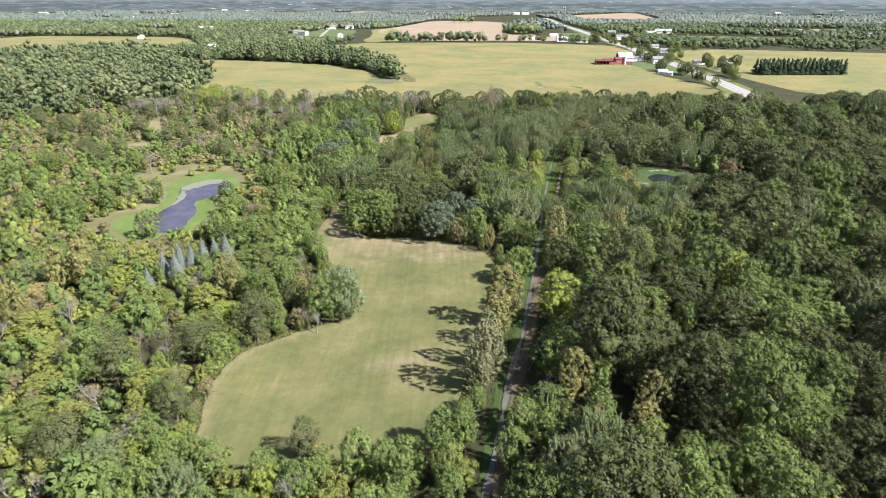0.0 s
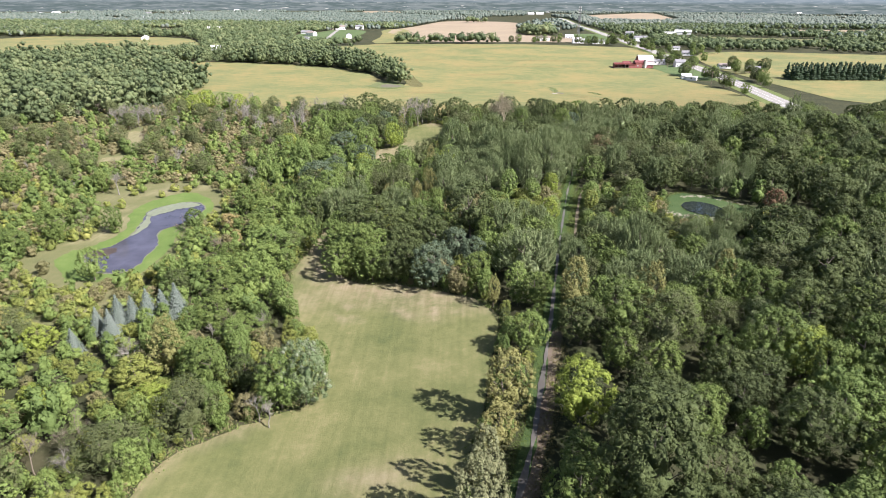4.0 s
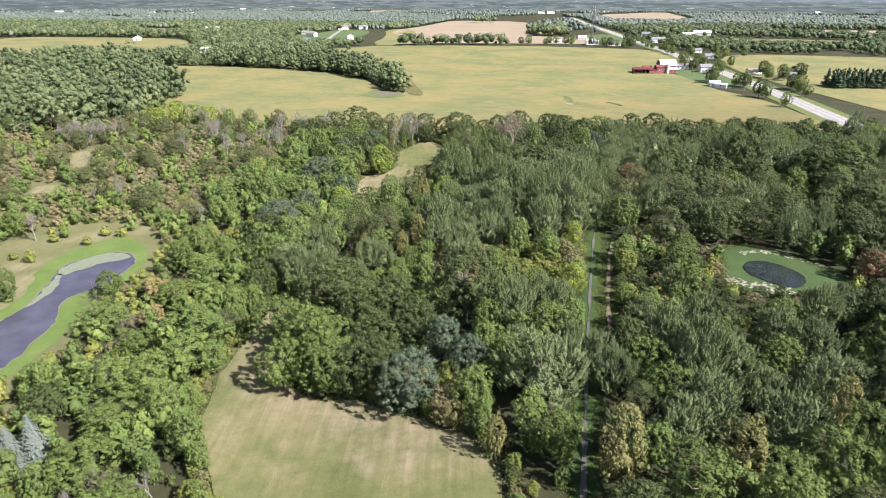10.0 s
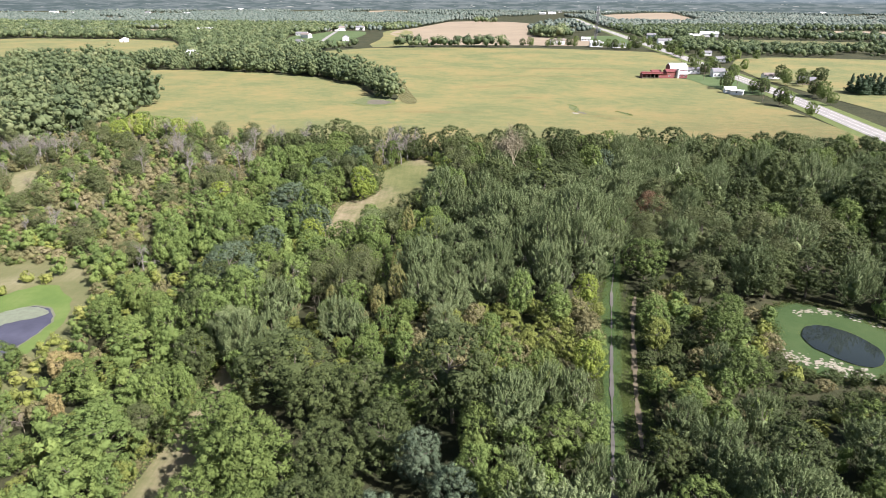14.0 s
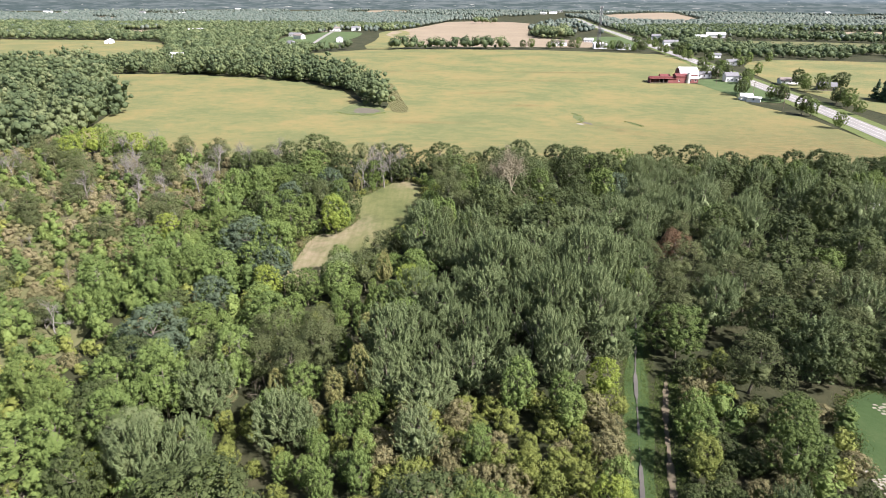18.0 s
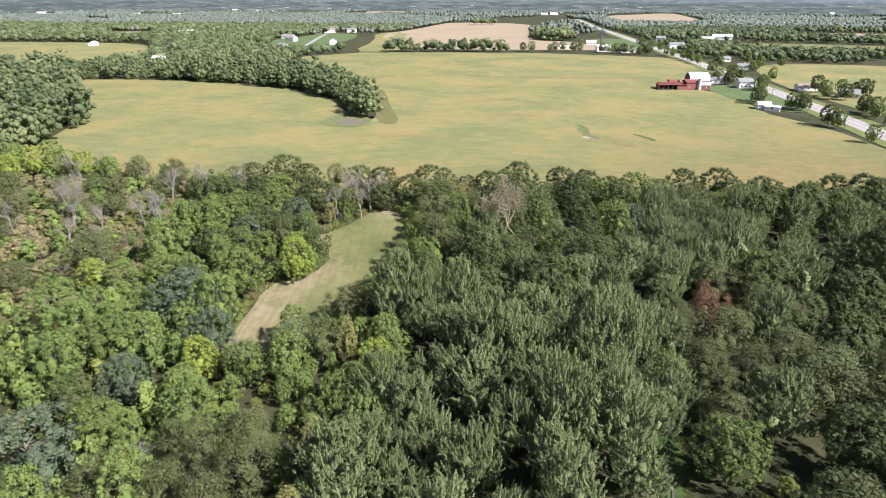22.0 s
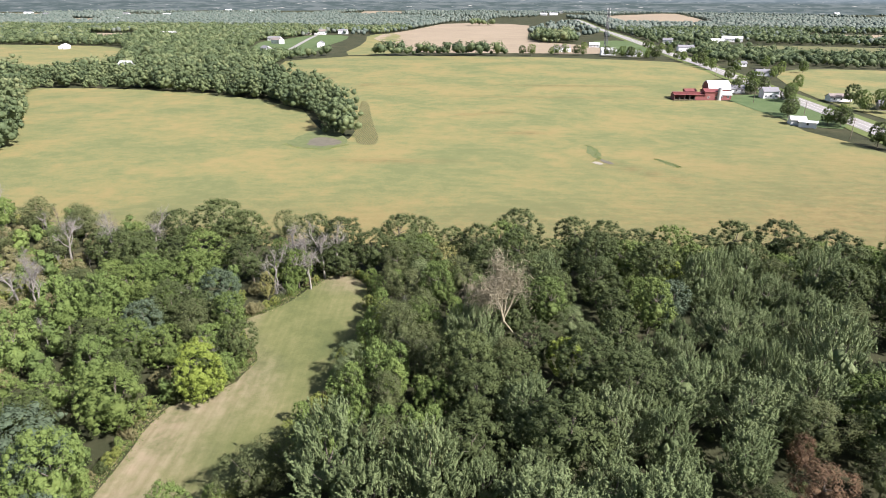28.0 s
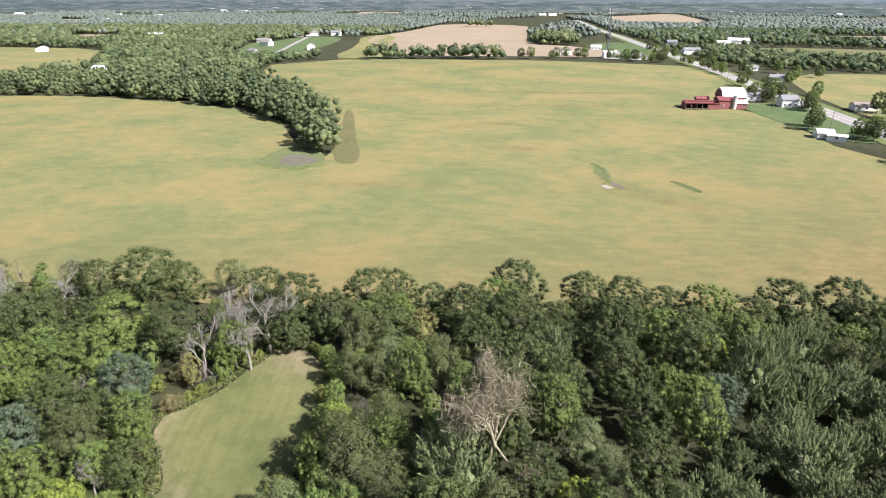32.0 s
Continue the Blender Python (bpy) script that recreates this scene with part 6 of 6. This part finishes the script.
def building(name, x, y, turn, label, category):
    ob = new(name)
    ob.location = (x, y, gz(x, y) + 0.3)
    ob.rotation_euler = (0, 0, radians(turn))
    return tagged(ob, label, category)


def gable(name, x, y, w, d, wall_h, roof_h, wall, roof, label, category="house", turn=0, windows=3, door=True, chimney=False, wing=None):
    """A gabled building, ridge along its length d (local y), with roof slopes, windows and door."""
    ob = building(name, x, y, turn, label, category)
    h = w / 2
    part("wall", prism([(-h, -0.5), (h, -0.5), (h, wall_h), (0, wall_h + roof_h), (-h, wall_h)], -d / 2, d / 2), wall, ob)
    e = 0.45
    s = roof_h / h
    part("roof", slope(-h - e, wall_h - e * s + 0.03, 0, wall_h + roof_h + 0.03, -d / 2 - e, d / 2 + e), roof, ob)
    part("roof", slope(0, wall_h + roof_h + 0.03, h + e, wall_h - e * s + 0.03, -d / 2 - e, d / 2 + e), roof, ob)
    for k in range(windows):
        py = (k + 0.5) / windows * d - d / 2
        for sx in (-1, 1):
            f = part("window", boxes((sx * h - 0.05, py - 0.6, 0.95, sx * h + 0.05, py + 0.6, 2.25)), WHITE, ob)
            part("pane", boxes((sx * h - 0.07, py - 0.5, 1.05, sx * h + 0.07, py + 0.5, 2.15)), GLASS, f)
    for k in range(2):
        f = part("window", boxes((-h * 0.5 - 0.55 + k * h, -d / 2 - 0.05, 0.95, -h * 0.5 + 0.55 + k * h, -d / 2 + 0.05, 2.2)), WHITE, ob)
        part("pane", boxes((-h * 0.5 - 0.45 + k * h, -d / 2 - 0.07, 1.05, -h * 0.5 + 0.45 + k * h, -d / 2 + 0.07, 2.1)), GLASS, f)
    if door:
        part("door", boxes((-0.5, -d / 2 - 0.06, 0, 0.5, -d / 2 + 0.06, 2.1)), SHADE, ob)
    if chimney:
        part("chimney", boxes((0.6, -0.5, wall_h + roof_h * 0.5, 1.3, 0.3, wall_h + roof_h + 0.9)), CONCRETE, ob)
    if wing:
        ww, wd, wh = wing
        part("wing", prism([(h - 0.02, -0.5), (h + ww, -0.5), (h + ww, wh), (h - 0.02, wh)], -wd / 2, wd / 2), wall, ob)
        part("roof", slope(h, wh + ww * 0.28 + 0.05, h + ww + e, wh - e * 0.28 + 0.03, -wd / 2 - e, wd / 2 + e), roof, ob)
    return ob


# the red farm: an open-fronted shed, a red block, a low annexe, a tall white-roofed barn and a silo
shed = building("machine_shed", 170.5, 655, 0, "long red shed with open bays and a dark red roof", "shed")
part("wall", boxes((-10.5, 3.8, -0.5, 10.5, 4.0, 3.4), (-10.5, -4, -0.5, -10.3, 3.8, 3.2), (3.6, -4, -0.5, 10.5, -3.8, 3.2)), BARNRED, shed)
part("roof", prism([(-10.9, 3.2), (10.7, 3.2), (10.7, 3.4), (-10.9, 3.4)], -4.6, 4.4), RUSTROOF, shed)
part("roof", prism([(-10.9, 3.4), (10.7, 3.4), (10.7, 4.6), (-10.9, 4.6)], -1.2, 1.2), RUSTROOF, shed, "low raised ridge of the roof")
part("floor", boxes((-10.3, -3.8, -0.3, 10.3, 3.8, 0.05)), DIRT, shed)
for k in range(5):
    part("post", boxes((-10.4 + k * 3.4, -4, -0.5, -10.15 + k * 3.4, -3.75, 3.2)), POLEWOOD, shed)
part("partition", boxes((-0.2, -3.6, 0, 0, 3.8, 3.2)), SHADE, shed)
gable("barn", 185.3, 656, 9.5, 10, 5.0, 1.6, BARNRED, RUSTROOF, "two-storey red board barn block", "barn", 90, 2)
gable("barn_annexe", 194, 656.5, 9, 8.5, 3.0, 1.5, BARNRED, WHITEROOF, "low red annexe with a white metal roof", "barn", 90, 2)
big = building("barn", 193.5, 668, 90, "tall barn with a white metal gambrel roof", "barn")
part("wall", prism([(-6.5, -0.5), (6.5, -0.5), (6.5, 5.5), (4.6, 8.3), (0, 10.2), (-4.6, 8.3), (-6.5, 5.5)], -7, 7), BARNRED, big)
for sx in (-1, 1):
    part("roof", slope(sx * 6.9, 5.0, sx * 4.6, 8.36, -7.5, 7.5), WHITEROOF, big)
    part("roof", slope(sx * 4.6, 8.36, 0, 10.26, -7.5, 7.5), WHITEROOF, big)
part("door", boxes((-1.8, -7.12, 0, 1.8, -7, 3.6)), SHADE, big)
gable("shed", 177, 672, 5, 7.5, 2.8, 1.2, BARNRED, RUSTROOF, "small dark red shed behind the barns", "shed", 90, 1)
silo = building("silo", 189.8, 651.3, 0, "short grey concrete silo with a domed cap", "silo")
v, t = tube([(0, 0, -0.4), (0, 0, 3.5), (0, 0, 7.0)], [1.4, 1.4, 1.4], 14)
o = new("shaft", mesh_of("shaft", v, t, [CONCRETE]))
o.parent = silo
v, t = tube([(0, 0, 7.0), (0, 0, 7.6), (0, 0, 8.0)], [1.42, 1.0, 0.1], 14)
o = new("cap", mesh_of("cap", v, t, [STEEL]))
o.parent = silo

gable("garage", 203.5, 574.5, 6.5, 7.5, 2.7, 1.5, WHITE, WHITEROOF, "white garage with a pale metal roof", "garage", 80, 1)
gable("garage", 206, 567.5, 5, 8.5, 2.5, 0.6, WHITE, WHITEROOF, "long low white shed beside the garage", "garage", 60, 1, False)
gable("house", 227, 661, 7.5, 10, 4.6, 2.4, WHITE, GREYROOF, "white two-storey farmhouse with a grey roof", "house", 90, 3, True, True, (3.5, 6, 2.7))
gable("house", 213, 684, 8, 12, 3.0, 2.0, WHITE, GREYROOF, "low white house among shade trees", "house", 90, 3)
gable("house", 276, 779, 8, 13, 2.9, 2.0, WHITE, GREYROOF, "white single-storey house beyond the highway", "house", 80, 3, True, True)
gable("house", 280, 617, 8, 12, 3.0, 2.6, TANWALL, GREYROOF, "grey-roofed house beside the highway", "house", 70, 3, True, True, (4, 6, 2.6))
gable("house", 268, 650, 7, 14, 2.8, 1.8, WHITE, BROWNROOF, "low white house with a brown roof", "house", 90, 3)
gable("house", 285, 850, 7, 11, 2.8, 1.8, WHITE, GREYROOF, "white house among roadside trees", "house", 85, 2)
gable("house", 146, 347, 8, 12, 2.8, 1.8, WHITE, GREYROOF, "white house half hidden in the trees", "house", 20, 2)
HOMES = [(-216, 963, 15, WHITE, GREYROOF), (-241, 1086, 60, WHITE, BROWNROOF), (-262, 1142, 80, WHITE, GREYROOF), (-170, 1037, 10, WHITE, GREYROOF),
         (-250, 1276, 80, TANWALL, GREYROOF), (-230, 1293, 90, WHITE, BROWNROOF), (-225, 985, 45, WHITE, GREYROOF), (-195, 1312, 90, WHITE, GREYROOF),
         (-467, 972, 20, WHITE, WHITEROOF), (-287, 782, 85, WHITE, WHITEROOF), (-446, 1235, 90, TANWALL, BROWNROOF), (132, 985, 90, WHITE, BROWNROOF),
         (186, 1068, 80, WHITE, WHITEROOF), (178, 948, 90, WHITE, WHITEROOF), (375, 1150, 90, WHITE, WHITEROOF), (300, 1130, 70, WHITE, GREYROOF), (206, 940, 90, WHITE, GREYROOF),
         (285, 1010, 90, WHITE, GREYROOF), (330, 1280, 80, TANWALL, GREYROOF)]
for k, (x, y, a, wall, roof) in enumerate(HOMES):
    gable("house", x, y, 9, 13 + (k % 3) * 3, 3.0 + (k % 2) * 2, 2.4, wall, roof, "distant " + ("tan" if wall is TANWALL else "white") + " house in open lawns", "house", a, 3)

FARAWAY = [(-1449, 2190), (-1425, 2200), (-1457, 2327), (-1362, 2273), (-857, 1783), (-880, 1830), (-1084, 2257), (-982, 2872), (-863, 2793), (-515, 1757), (-933, 2220),
           (-468, 1253), (289, 2839), (285, 2508), (322, 2530), (395, 2860), (571, 2717), (407, 1176), (768, 1617), (1447, 2780)]
for k, (x, y) in enumerate(FARAWAY):
    gable("house", x, y, 12, 18 + (k % 3) * 5, 4.5, 3.0, WHITE, WHITEROOF if k % 3 else GREYROOF, "far-off white house among distant woods", "house", 60 + 15 * (k % 4), 1, False)

# the lattice mast
MX, MY, MH = 197.0, 1052.0, 48.0
mast = building("radio_mast", MX, MY, 0, "tall grey lattice radio mast with antennas", "mast")
feet = [(2.3 * math.cos(a), 2.3 * math.sin(a)) for a in (0.3, 2.394, 4.489)]
for fx, fy in feet:
    v, t = tube([(fx, fy, -0.5), (fx * 0.75, fy * 0.75, MH / 2), (fx * 0.5, fy * 0.5, MH)], [0.42, 0.36, 0.30], 5)
    o = new("leg", mesh_of("leg", v, t, [STEEL]))
    o.parent = mast
for k in range(16):
    z = MH * (k + 0.5) / 16
    f0, f1 = 1 - 0.5 * z / MH, 1 - 0.5 * (z + MH / 16) / MH
    a, b = feet[k % 3], feet[(k + 1) % 3]
    v, t = tube([(a[0] * f0, a[1] * f0, z), (b[0] * f1, b[1] * f1, min(MH, z + MH / 16))], [0.24, 0.24], 4)
    o = new("brace", mesh_of("brace", v, t, [STEEL]))
    o.parent = mast
for z in (MH - 1, MH - 5, MH - 9):
    for s in (-1.8, 1.4):
        part("antenna", boxes((s, -1.8, z - 1, s + 0.4, 1.8, z + 1)), WHITE, mast)

# utility poles along the highway
for k, (x, y) in enumerate(((208, 640), (214, 588), (210, 535), (225, 700), (228, 760))):
    pole = building("utility_pole", x, y, 5, "weathered wooden utility pole with a crossarm", "pole")
    tagged(pole, group="utility poles")
    v, t = tube([(0, 0, -0.8), (0, 0, 5), (0, 0, 10.5)], [0.17, 0.15, 0.11], 6)
    o = new("pole_shaft", mesh_of("pole_shaft", v, t, [POLEWOOD]))
    o.parent = pole
    part("crossarm", boxes((-1.2, -0.08, 9.6, 1.2, 0.08, 9.8)), POLEWOOD, pole)

# loose pale stones on the bank of the small pond
bm = bmesh.new()
rs = np.random.RandomState(5)
for k in range(300):
    if k % 3:
        x, y = rs.uniform(73.5, 87), rs.normal(0, 1.2)
        y += np.interp(x, (74, 78, 82, 87), (218.6, 216.6, 214.6, 212.8))
    else:
        x, y = rs.uniform(84, 103), rs.normal(0, 0.8)
        y += np.interp(x, (85, 91, 96, 99, 103), (236.8, 237.6, 235.4, 232, 228))
    s = rs.uniform(0.08, 0.36)
    box(bm, x - s, y - s * 0.7, gz(x, y) + 0.05, x + s, y + s * 0.7, gz(x, y) + 0.14 + s * 0.2)
tagged(part("bank_stones", bm, GRAVEL), "scattered pale limestone along the pond bank", "stones", kind="stuff")
